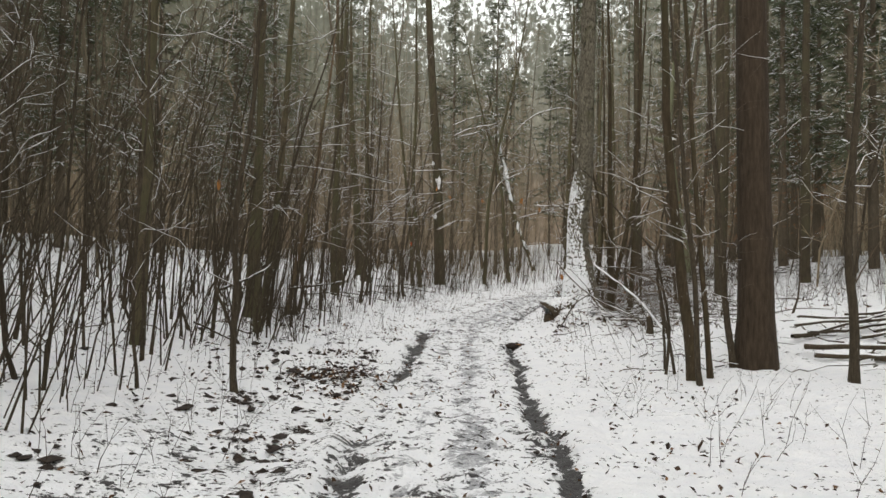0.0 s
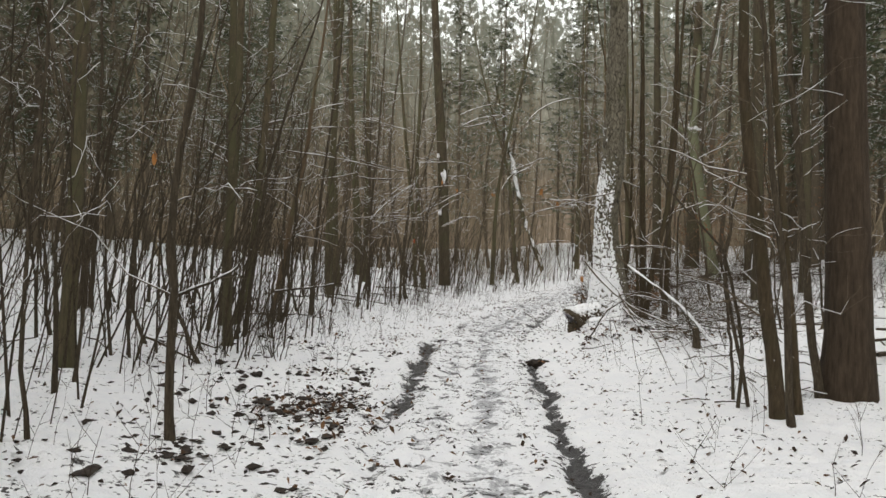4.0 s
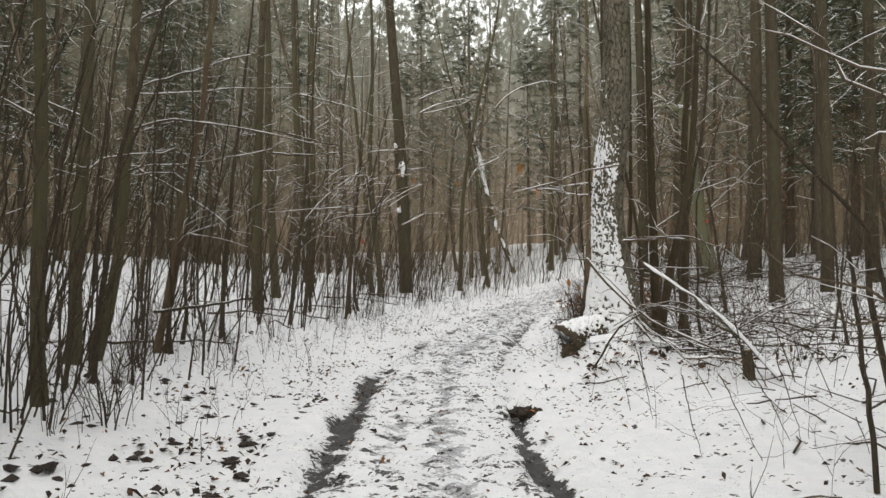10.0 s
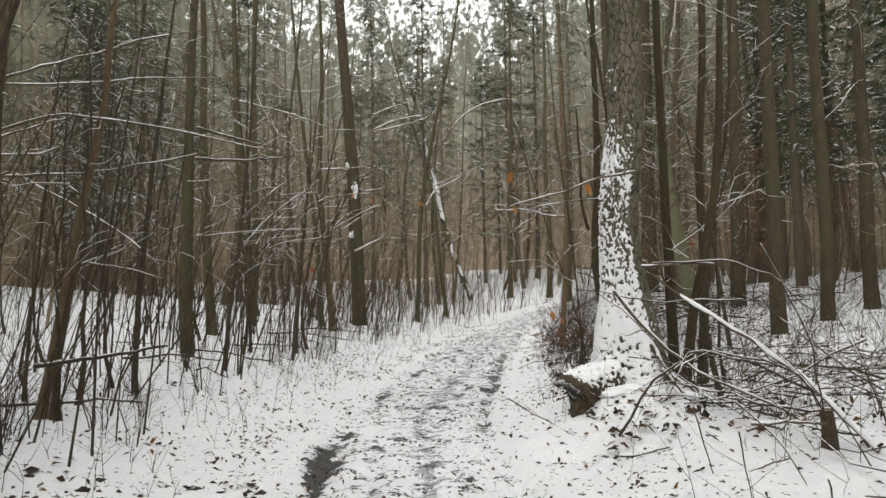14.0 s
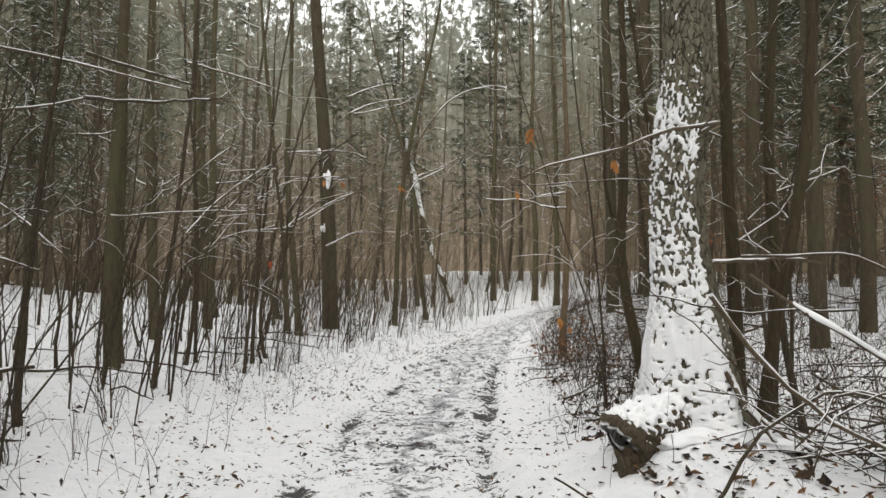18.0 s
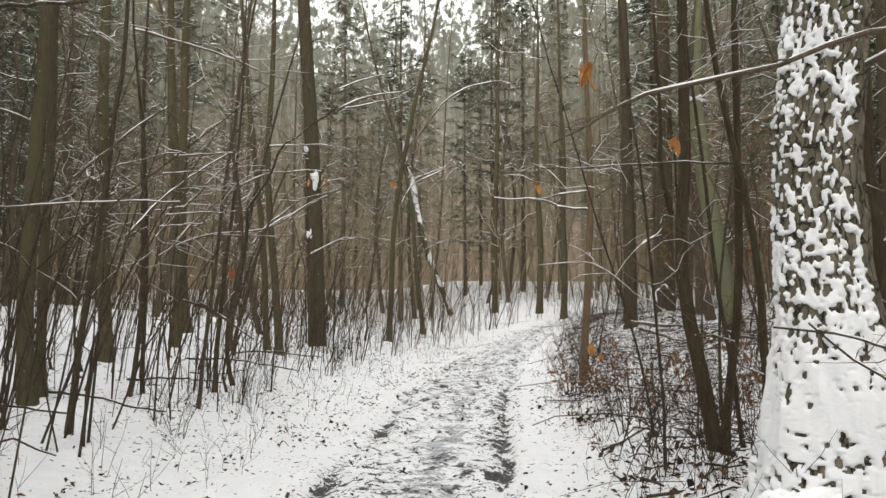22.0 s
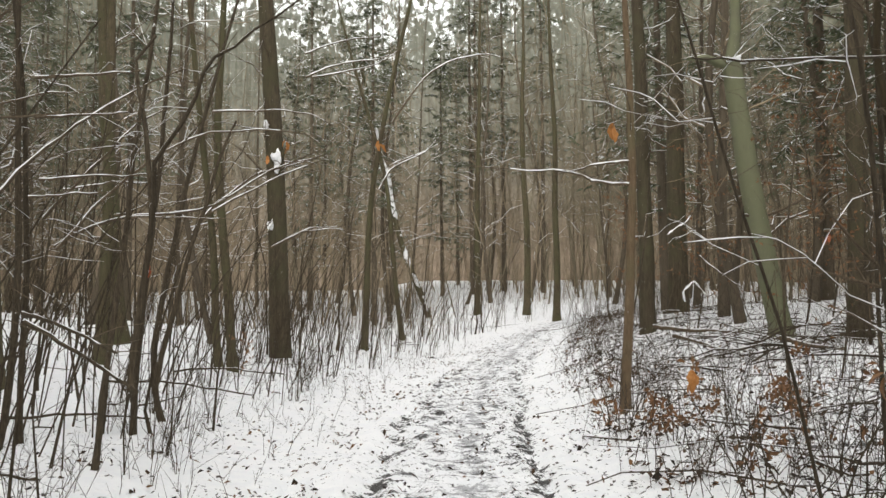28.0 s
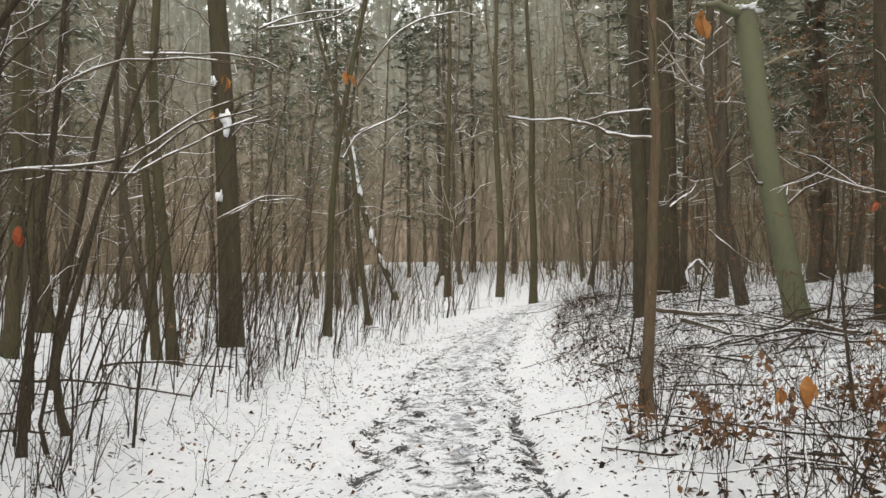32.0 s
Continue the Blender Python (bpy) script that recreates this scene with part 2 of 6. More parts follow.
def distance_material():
    """Far forest, misty air put into colour and glow: brown stems below, grey-green crowns above, sky gaps painted on.
    """
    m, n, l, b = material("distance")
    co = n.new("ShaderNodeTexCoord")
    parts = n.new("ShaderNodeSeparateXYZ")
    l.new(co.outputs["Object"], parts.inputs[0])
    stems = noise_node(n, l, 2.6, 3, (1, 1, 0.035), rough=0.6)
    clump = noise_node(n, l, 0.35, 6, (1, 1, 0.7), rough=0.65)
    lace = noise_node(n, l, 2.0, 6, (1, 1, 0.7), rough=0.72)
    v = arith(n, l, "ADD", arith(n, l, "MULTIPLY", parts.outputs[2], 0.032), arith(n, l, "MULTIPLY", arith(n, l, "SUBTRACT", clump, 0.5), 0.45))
    # Mist put into the colour: lighter brown below, darker grey-green above.
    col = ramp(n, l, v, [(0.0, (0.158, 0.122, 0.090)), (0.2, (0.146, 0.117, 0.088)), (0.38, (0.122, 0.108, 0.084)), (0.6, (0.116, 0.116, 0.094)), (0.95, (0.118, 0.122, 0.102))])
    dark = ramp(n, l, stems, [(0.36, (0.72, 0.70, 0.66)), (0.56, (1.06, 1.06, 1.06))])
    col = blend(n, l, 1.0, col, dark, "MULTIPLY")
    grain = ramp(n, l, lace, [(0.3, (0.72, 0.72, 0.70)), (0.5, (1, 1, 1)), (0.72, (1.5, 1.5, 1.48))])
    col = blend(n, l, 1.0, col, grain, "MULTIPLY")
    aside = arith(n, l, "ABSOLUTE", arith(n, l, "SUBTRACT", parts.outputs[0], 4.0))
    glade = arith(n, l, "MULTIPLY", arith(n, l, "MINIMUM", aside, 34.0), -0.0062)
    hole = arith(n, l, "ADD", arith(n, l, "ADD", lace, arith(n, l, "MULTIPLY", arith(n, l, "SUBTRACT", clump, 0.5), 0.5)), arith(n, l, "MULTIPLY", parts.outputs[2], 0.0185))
    # Shade of the denser side woods put into the colour.
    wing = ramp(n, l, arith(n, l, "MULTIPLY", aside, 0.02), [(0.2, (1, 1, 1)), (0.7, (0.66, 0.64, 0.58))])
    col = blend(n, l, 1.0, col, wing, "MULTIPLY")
    # Bright sky between the crowns, painted on as pale patches.
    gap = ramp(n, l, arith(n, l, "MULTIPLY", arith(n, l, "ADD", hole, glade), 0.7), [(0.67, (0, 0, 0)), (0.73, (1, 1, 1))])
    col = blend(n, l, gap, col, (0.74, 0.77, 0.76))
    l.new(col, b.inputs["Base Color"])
    # No lamp here: the ring's own glow lifts it like misty air.
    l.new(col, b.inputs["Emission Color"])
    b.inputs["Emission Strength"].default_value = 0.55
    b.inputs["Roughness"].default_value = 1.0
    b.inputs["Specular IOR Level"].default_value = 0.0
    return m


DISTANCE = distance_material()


# ---- mesh helpers ----
def quick_mesh(name, V, F, mat, smooth=True):
    me = bpy.data.meshes.new(name)
    V, F = np.asarray(V, np.float32), np.asarray(F, np.int32)
    me.vertices.add(len(V))
    me.vertices.foreach_set("co", V.ravel())
    me.loops.add(F.size)
    me.loops.foreach_set("vertex_index", F.ravel())
    me.polygons.add(len(F))
    me.polygons.foreach_set("loop_start", np.arange(0, F.size, F.shape[1], dtype=np.int32))
    me.update(calc_edges=True)
    me.polygons.foreach_set("use_smooth", np.full(len(F), smooth))
    me.materials.append(mat)
    return me


def piece(name, mesh, parent=None, label=""):
    ob = new(name, mesh)
    ob.parent = parent
    return tagged(ob, label)


def thing(name, label, category, where=(0, 0, 0), group="", kind=""):
    ob = new(name)
    ob.empty_display_size = 0.1
    ob.location = where
    return tagged(ob, label, category, group, kind)


def tubes(P, R, sides):
    """Tapered tubes round N lines of K points each."""
    P, R = np.asarray(P, float), np.asarray(R, float)
    N, K = R.shape
    T = np.gradient(P, axis=1)
    T /= np.linalg.norm(T, axis=2, keepdims=True) + 1e-9
    ref = np.where(np.abs(T[:, :1, 2:3]) > 0.8, np.array([[[1.0, 0.2, 0]]]), np.array([[[0.1, 0, 1.0]]]))
    A = np.cross(T, np.broadcast_to(ref, T.shape))
    A /= np.linalg.norm(A, axis=2, keepdims=True) + 1e-9
    B = np.cross(T, A)
    ang = np.arange(sides) * 2 * np.pi / sides
    V = P[:, :, None] + R[:, :, None, None] * (A[:, :, None] * np.cos(ang)[:, None] + B[:, :, None] * np.sin(ang)[:, None])
    idx = np.arange(N * K * sides).reshape(N, K, sides)
    nxt = np.roll(idx, -1, axis=2)
    F = np.stack([idx[:, :-1], nxt[:, :-1], nxt[:, 1:], idx[:, 1:]], -1)
    return V.reshape(-1, 3), F.reshape(-1, 4)


def joined(*parts):
    V, F, k = [], [], 0
    for v, f in parts:
        V.append(v)
        F.append(f + k)
        k += len(v)
    return np.concatenate(V), np.concatenate(F)


def limbs(rng, P, R, per, t0, t1, length, elev, seg=5, droop=0.0, wiggle=0.06, thick=0.55, taper=0.25):
    """per side branches on each of the lines P: their points and radii."""
    N, K, _ = P.shape
    M = N * per
    own = np.repeat(np.arange(N), per)
    t = rng.uniform(t0, t1, M) * (K - 1)
    i = np.minimum(t.astype(int), K - 2)
    u = (t - i)[:, None]
    start = P[own, i] * (1 - u) + P[own, i + 1] * u
    rad = R[own, i] * (1 - u[:, 0]) + R[own, i + 1] * u[:, 0]
    az = rng.uniform(0, 2 * np.pi, M)
    el = np.radians(rng.uniform(*elev, M))
    L = rng.uniform(*length, M) * (1.15 - 0.6 * t / (K - 1))
    along = P[own, i + 1] - P[own, i]
    along /= np.linalg.norm(along, axis=1, keepdims=True) + 1e-9
    d = np.stack([np.cos(az) * np.cos(el), np.sin(az) * np.cos(el), np.sin(el)], 1)
    d = d + 0.35 * along
    d /= np.linalg.norm(d, axis=1, keepdims=True)
    s = np.linspace(0, 1, seg)
    Q = start[:, None] + d[:, None] * (L[:, None, None] * s[None, :, None])
    w = np.cumsum(rng.normal(0, wiggle, (M, seg, 3)), axis=1)
    w -= w[:, :1]
    Q = Q + w * L[:, None, None]
    Q[:, :, 2] -= droop * L[:, None] * s**2
    r = np.clip(rad * thick, 0.0022, 0.045)
    return Q, r[:, None] * (1 - (1 - taper) * s)


def snow_on(rng, P, R, share=0.7, steep=0.75, gain=1.0, most=0.012):
    """Snow lying along the upper side of those lines that are not too steep."""
    d = P[:, -1] - P[:, 0]
    keep = (np.abs(d[:, 2]) < steep * np.linalg.norm(d, axis=1)) & (rng.uniform(0, 1, len(P)) < share)
    P, R = P[keep].copy(), R[keep]
    if not len(P):
        return None
    P += rng.normal(0, 0.002, P.shape)
    S = np.clip(R * 0.75 * gain, 0.0026, most) * rng.uniform(0.55, 1.25, R.shape)
    P[:, :, 2] += R * 0.75 + S * 0.35
    S[:, -1] *= 0.5
    return tubes(P, S, 4)


def value_noise(x, y, scale, seed):
    x, y = np.asarray(x) * scale, np.asarray(y) * scale
    i, j = np.floor(x).astype(np.int64), np.floor(y).astype(np.int64)
    u, v = x - i, y - j
    u, v = u * u * (3 - 2 * u), v * v * (3 - 2 * v)

    def h(a, b):
        k = (a * 374761393 + b * 668265263 + seed * 974711) & 0x7FFFFFFF
        k = ((k ^ (k >> 13)) * 1274126177) & 0x7FFFFFFF
        return ((k ^ (k >> 16)) & 0xFFFF) / 65535.0

    return (h(i, j) * (1 - u) + h(i + 1, j) * u) * (1 - v) + (h(i, j + 1) * (1 - u) + h(i + 1, j + 1) * u) * v


def ease(a, b, x):
    t = np.clip((np.asarray(x, float) - a) / (b - a), 0, 1)
    return t * t * (3 - 2 * t)


# ---- the lie of the land ----
TRACK_Y = [-60, 0, 12, 14, 16.5, 18.5, 21.3, 24, 26.5, 29, 32, 36, 38, 39.5, 40.5, 42, 44, 400]
TRACK_X = [-0.1, -0.03, -0.08, -0.04, 0.2, 0.68, 1.15, 1.78, 2.4, 3.15, 4.35, 6.3, 8.2, 11, 15, 25, 45, 60]
GRID = np.linspace(-60, 400, 4601)
CENTRE = np.convolve(np.pad(np.interp(GRID, TRACK_Y, TRACK_X), 12, mode="edge"), np.ones(25) / 25, "valid")


TURN = 1 / np.sqrt(1 + np.gradient(CENTRE, GRID) ** 2)


def track(y):
    return np.interp(y, GRID, CENTRE)


def beside(x, y):
    """How far a place lies to the right of the middle of the track."""
    o = (x - track(y)) * np.interp(y, GRID, TURN)
    return np.where(y > 43, -np.hypot(np.maximum(0, x - 40), y - 40), o)


def land(x, y):
    """The height of the ground without its small bumps."""
    x, y = np.asarray(x, float), np.asarray(y, float)
    o = beside(x, y)
    z = 0.25 * ease(1.5, 3.4, -o) + 0.108 * np.clip(-o - 3.4, 0, 19) + 0.03 * np.clip(-o - 22.4, 0, 40)
    z = z + (0.05 + 0.2 * ease(9, 14, y)) * ease(1.1, 2.4, o) + (0.03 + 0.06 * ease(9, 15, y)) * np.clip(o - 3.2, 0, 14)
    z = z * (1 - 0.3 * ease(38, 50, y)) + 0.8 * ease(2.0, 8.5, x) * ease(18, 32, y) * ease(70, 20, x) + 0.01 * np.clip(y - 30, 0, 60)
    z = z + 0.27 * np.exp(-(((x - 1.9) / 0.95) ** 2 + ((y - 14.3) / 1.1) ** 2))
    z = z + 0.10 * (value_noise(x, y, 0.35, 3) - 0.5) * ease(1.3, 3, np.abs(o))
    return z


def spot(x, y, sink=0.0):
    return (float(x), float(y), float(land(x, y)) - sink)

# ---- ground ----
def lines_of(a, b, step, far, lo):
    mid = np.arange(a, b + step / 2, step)
    grow = step * 1.13 ** np.arange(1, 200)
    up = b + np.cumsum(grow)
    up = np.append(up[up < far], far)
    down = a - np.cumsum(grow)
    down = np.append(down[down > lo], lo)[::-1]
    return np.concatenate([down, mid, up])


def build_ground():
    xs, ys = lines_of(-4.4, 5.6, 0.052, 700, -700), lines_of(2.0, 30.0, 0.058, 900, -400)
    X, Y = np.meshgrid(xs, ys)
    o = beside(X, Y)
    fade = ease(70, 34, np.hypot(X, Y - 15))
    n_a, n_b = value_noise(X, Y, 1.1, 7), value_noise(X, Y, 5.0, 8)
    n_c, n_d = value_noise(X, Y, 11.0, 9), value_noise(X, Y * 0.5, 2.6, 10)
    along_l, along_r = value_noise(0 * Y, Y, 0.9, 21), value_noise(0 * Y + 5, Y, 0.9, 22)
    wob = 0.12 * (value_noise(0 * Y, Y, 0.8, 23) - 0.5) + 0.13 * (value_noise(X, Y, 5.5, 24) - 0.5) + 0.07 * (value_noise(X, Y, 13.0, 25) - 0.5)
    broken = ease(0.25, 0.6, value_noise(X * 0.5, Y, 3.2, 26))
    strong_l = (0.3 + 0.85 * ease(8.5, 10, Y) * ease(15.4, 14.2, Y) + 0.35 * ease(7.0, 5.0, Y) + 0.4 * ease(16.5, 18, Y)) * (0.5 + 0.7 * along_l)
    strong_r = (0.3 + 0.75 * ease(12.8, 11.5, Y) + 0.28 * ease(13.5, 15.5, Y) * ease(28, 23, Y)) * (0.55 + 0.6 * along_r)
    rut_l = np.exp(-(((o + 0.78 + wob) / 0.12) ** 2)) * (0.65 + 0.45 * broken)
    rut_r = np.exp(-(((o - 0.74 + wob) / 0.085) ** 2))
    inner = np.exp(-(((o - 0.1 + wob) / 0.20) ** 2)) + 0.6 * np.exp(-(((o + 0.35 + wob) / 0.12) ** 2))
    between = ease(0.9, 0.6, np.abs(o))
    worn = between * (0.42 + 0.24 * ease(14.5, 17, Y) * ease(36, 26, Y)) * (0.45 + 0.7 * n_a)
    patch = np.exp(-(((X + 1.5) / 0.6) ** 2 + ((Y - 8.7) / 0.8) ** 2)) + 0.75 * ease(-0.6, -1.2, X) * ease(-3.6, -2.2, X) * ease(9.0, 5.5, Y)
    litter = ease(1.9, 3.2, o) * ease(14, 19, Y) * (0.10 + 0.20 * n_a)
    thicket = ease(3.0, 4.2, -o) * 0.06
    bare = rut_l * strong_l * 0.62 + rut_r * strong_r * 0.75 + worn * (0.55 - 0.15 * ease(13.5, 16, Y)) + patch * 0.33 + litter + thicket
    bare = bare + 0.14 * ease(0.68, 0.9, n_c) + 0.075
    bare = bare * (0.2 + 0.8 * fade) + 0.05 * (1 - fade)
    slush = between * (0.24 + 0.12 * ease(13.5, 17, Y)) + inner * (0.34 - 0.16 * ease(13, 16, Y)) * between + 0.35 * (rut_l * strong_l + rut_r * strong_r) + 0.15 * (n_d - 0.5) * between
    slush = slush + fade * ease(0.8, 1.1, np.abs(o)) * (0.06 + 0.2 * (n_b - 0.4)) * (0.45 + 0.55 * ease(11, 15, Y))
    Z = land(X, Y)
    Z = Z - fade * (0.055 * rut_l + 0.06 * rut_r) + fade * 0.03 * np.exp(-(((np.abs(o) - 1.02) / 0.12) ** 2))
    Z = Z + fade * (0.05 * (n_a - 0.5) + (0.045 + 0.03 * between) * (n_b - 0.5) + (0.026 + 0.018 * between) * (n_c - 0.5))
    Z = Z + fade * 0.05 * (n_d - 0.5) * ease(1.0, 1.6, np.abs(o))
    h, w = X.shape
    idx = np.arange(h * w).reshape(h, w)
    F = np.stack([idx[:-1, :-1], idx[:-1, 1:], idx[1:, 1:], idx[1:, :-1]], -1).reshape(-1, 4)
    me = quick_mesh("ground", np.stack([X, Y, Z], -1).reshape(-1, 3), F, GROUND)
    for key, values in (("bare", bare), ("slush", slush)):
        a = me.attributes.new(key, "FLOAT", "POINT")
        a.data.foreach_set("value", np.clip(values, 0, 1).astype(np.float32).ravel())
    ob = new("ground", me)
    return tagged(ob, "snowy woodland ground with a muddy two-rut track", "ground", kind="structure")


build_ground()


# ---- trees ----
def trunk_line(points, top, rng, wiggle=0.02):
    """A smooth line of 14 points through the given (x, z) points at one y, carried on to the given height."""
    pts = [tuple(map(float, p)) for p in points]
    (xa, za), (xb, zb) = pts[-2], pts[-1]
    slope = (xb - xa) / max(zb - za, 0.3)
    slope = max(-0.45, min(0.45, slope))
    while pts[-1][1] < top:
        slope *= 0.82
        step = max((top - zb) / 4, 0.8)
        pts.append((pts[-1][0] + slope * step, pts[-1][1] + step))
    xs, zs = np.array(pts).T
    z = zs[0] + (zs[-1] - zs[0]) * np.linspace(0, 1, 18) ** 1.15
    x = np.interp(z, zs, xs)
    x[1:] += wiggle * np.cumsum(rng.normal(0, 1, len(x) - 1))
    for _ in range(2):
        x[1:-1] = 0.25 * x[:-2] + 0.5 * x[1:-1] + 0.25 * x[2:]
    return x, z


KINDS = {
    # bark, height, branches, lowest, length, elevation, twigs
    "pine": (BARK_PINE, 17, 10, 0.45, (0.6, 1.8), (-10, 25), 5, "pine_tree", "tall pine with rough dark brown bark in the snow"),
    "mossy": (BARK_MOSSY, 8.5, 15, 0.12, (0.4, 1.6), (5, 50), 5, "young_tree", "slender bare tree with mossy olive-brown bark"),
    "dark": (BARK_DARK, 6.5, 17, 0.18, (0.35, 1.4), (0, 50), 5, "sapling", "thin dark bare sapling with snow on its twigs"),
    "pale": (BARK_PALE, 8.0, 14, 0.25, (0.4, 1.6), (-5, 40), 5, "young_tree", "slim bare tree with pale tan bark"),
    "big": (BARK_BIG, 17, 26, 0.22, (0.8, 2.6), (-10, 35), 6, "forest_tree", "mature straight forest tree with greenish brown bark"),
    "tree": (BARK_TREE, 13, 22, 0.2, (0.5, 1.8), (8, 55), 6, "bare_tree", "bare deciduous tree with brown bark and snowy branches"),
}
COUNT = [0]


def TREE(kind, y, radius, points):
    bark, height, many, low, length, elev, twigs, name, label = KINDS[kind]
    COUNT[0] += 1
    rng = np.random.default_rng(100 + COUNT[0])
    x0 = points[0][0]
    z0 = float(land(x0, y))
    pts = [(x0, z0 - 0.06)] + [p for p in points[1:] if p[1] > z0 + 0.1]
    top = max(height * rng.uniform(0.85, 1.15), pts[-1][1] + 1.5)
    x, z = trunk_line(pts, top, rng, 0.0 if kind in ("pine", "big") else 0.028)
    yy = y + np.cumsum(rng.normal(0, 0.03, len(x)))
    yy -= yy[0] - y
    P = np.stack([x - x0, yy - y, z - z0], 1)[None]
    t = (z - z[0]) / (z[-1] - z[0])
    radius *= 0.92 if kind in ("pine", "big") else 0.74
    R = radius * (1 - 0.8 * t**1.2) * (1 + (0.15 if kind == "big" else 0.35) * np.exp(-(z - z[0]) / (1.6 * radius + 0.05)))
    tree = thing(name, label, "tree", (x0, y, z0), "trees along the track")
    piece("trunk", quick_mesh("trunk", *tubes(P, R[None], 12 if radius > 0.06 else 8), bark), tree)
    B, BR = limbs(rng, P, R[None], many, low, 0.97, length, elev, 6, 0.12, 0.06, 0.11 if kind == "big" else 0.19, 0.22)
    W, WR = limbs(rng, B, BR, twigs, 0.2, 1.0, (0.15, 0.65), (-25, 55), 4, 0.1, 0.07, 0.5, 0.3)
    twig = TWIG
    for k in range(many):
        own = slice(k * twigs, (k + 1) * twigs)
        limb = piece("branch", quick_mesh("branch", *joined(tubes(B[k : k + 1], BR[k : k + 1], 5), tubes(W[own], WR[own], 3)), twig), tree)
        snow = [s for s in (snow_on(rng, B[k : k + 1], BR[k : k + 1], 0.65, 0.72), snow_on(rng, W[own], WR[own], 0.25, 0.6)) if s]
        if snow:
            tagged(piece("snow_cover", quick_mesh("snow_cover", *joined(*snow), SNOW), limb), kind="stuff")
    return tree


TREE("pine", 9.55, 0.239, [(3.75, -0.01), (3.72, 1.94), (3.65, 4.89)])
TREE("mossy", 8.60, 0.091, [(2.67, 0.07), (2.51, 0.81), (2.39, 1.88), (2.24, 3.54), (2.16, 4.55)])
TREE("dark", 8.30, 0.045, [(2.65, 0.09), (2.61, 0.86), (2.60, 1.67), (2.55, 2.48), (2.53, 3.29)])
TREE("dark", 9.50, 0.060, [(3.46, -0.12), (3.36, 0.92), (3.26, 1.82), (3.18, 2.72), (3.11, 3.72)])
TREE("dark", 8.50, 0.073, [(4.46, 0.01), (4.32, 0.85), (4.21, 2.02), (4.27, 3.53), (4.31, 4.52)])
TREE("mossy", 8.80, 0.048, [(2.93, 0.16), (2.76, 1.62), (2.66, 2.91), (2.60, 4.62)])
TREE("big", 20.00, 0.150, [(6.89, 0.96), (6.86, 3.37), (6.84, 6.64)])
TREE("big", 21.10, 0.145, [(8.51, 0.83), (8.55, 3.52), (8.53, 7.07)])
TREE("mossy", 15.20, 0.086, [(2.98, 0.34), (2.97, 1.69), (2.94, 2.71), (2.93, 4.78)])
TREE("mossy", 15.60, 0.078, [(3.47, 0.59), (3.50, 2.76), (3.57, 4.93)])
TREE("mossy", 14.75, 0.074, [(2.89, 0.57), (3.03, 1.29), (3.17, 1.94), (3.25, 2.75), (3.34, 3.59)])
TREE("dark", 14.90, 0.043, [(3.37, 0.46), (3.22, 0.96), (3.15, 1.16), (3.42, 2.37), (3.57, 3.65)])
TREE("mossy", 17.20, 0.084, [(2.97, 0.30), (2.89, 0.58), (2.82, 0.96), (2.74, 1.34), (2.63, 2.11), (2.60, 2.39), (2.64, 3.11), (2.65, 3.72)])
TREE("dark", 17.30, 0.026, [(3.25, 0.26), (3.19, 0.80), (3.06, 1.32), (3.00, 1.85), (2.87, 2.86), (2.81, 3.46)])
TREE("mossy", 17.10, 0.050, [(2.97, 0.30), (3.09, 0.83), (3.16, 1.39), (3.21, 1.95), (3.23, 2.82), (3.25, 3.52)])
TREE("mossy", 17.00, 0.047, [(3.26, 0.34), (3.30, 1.25), (3.32, 1.61), (3.20, 1.94), (3.09, 2.59), (2.86, 3.55)])
TREE("pale", 22.60, 0.086, [(3.47, 0.29), (3.57, 1.79), (3.61, 3.20), (3.57, 5.08)])
TREE("big", 29.00, 0.181, [(6.69, 0.78), (6.69, 4.77), (6.64, 8.65)])
TREE("big", 32.00, 0.293, [(8.89, 1.06), (8.94, 4.98), (9.00, 9.62)])
TREE("big", 25.00, 0.200, [(8.61, 0.65), (8.68, 3.34), (8.70, 6.10)])
TREE("dark", 18.00, 0.015, [(2.75, 0.46), (2.70, 0.98), (2.34, 1.75), (2.05, 2.57), (1.81, 3.27)])
TREE("dark", 17.00, 0.018, [(2.42, 1.16), (2.35, 1.76), (2.28, 2.32), (2.21, 2.94)])
TREE("tree", 13.30, 0.101, [(-4.07, 0.09), (-4.01, 1.97), (-3.98, 4.69)])
TREE("tree", 13.60, 0.090, [(-3.99, -0.02), (-3.73, 0.87), (-3.58, 2.33), (-3.43, 4.79)])
TREE("tree", 11.20, 0.079, [(-3.27, 0.41), (-3.18, 2.08), (-3.14, 4.32)])
TREE("pale", 14.80, 0.070, [(-3.72, 0.25), (-3.62, 1.11), (-3.42, 2.46), (-3.18, 3.52), (-2.96, 4.60)])
TREE("dark", 16.40, 0.053, [(-3.34, 0.20), (-3.21, 2.20), (-2.87, 4.83)])
TREE("tree", 19.80, 0.125, [(-3.64, 0.40), (-3.67, 3.19), (-3.62, 5.51)])
TREE("tree", 20.30, 0.082, [(-3.71, 0.89), (-3.68, 3.27), (-3.67, 5.72)])
TREE("dark", 18.66, 0.048, [(-2.78, 0.07), (-2.70, 1.38), (-2.53, 2.80), (-2.31, 4.38)])
TREE("dark", 22.90, 0.048, [(-1.97, -0.00), (-2.15, 0.53), (-2.09, 1.69), (-1.77, 3.48), (-1.47, 4.52)])
TREE("dark", 22.20, 0.047, [(-2.13, 0.39), (-2.01, 1.92), (-1.81, 3.14), (-1.66, 4.91)])
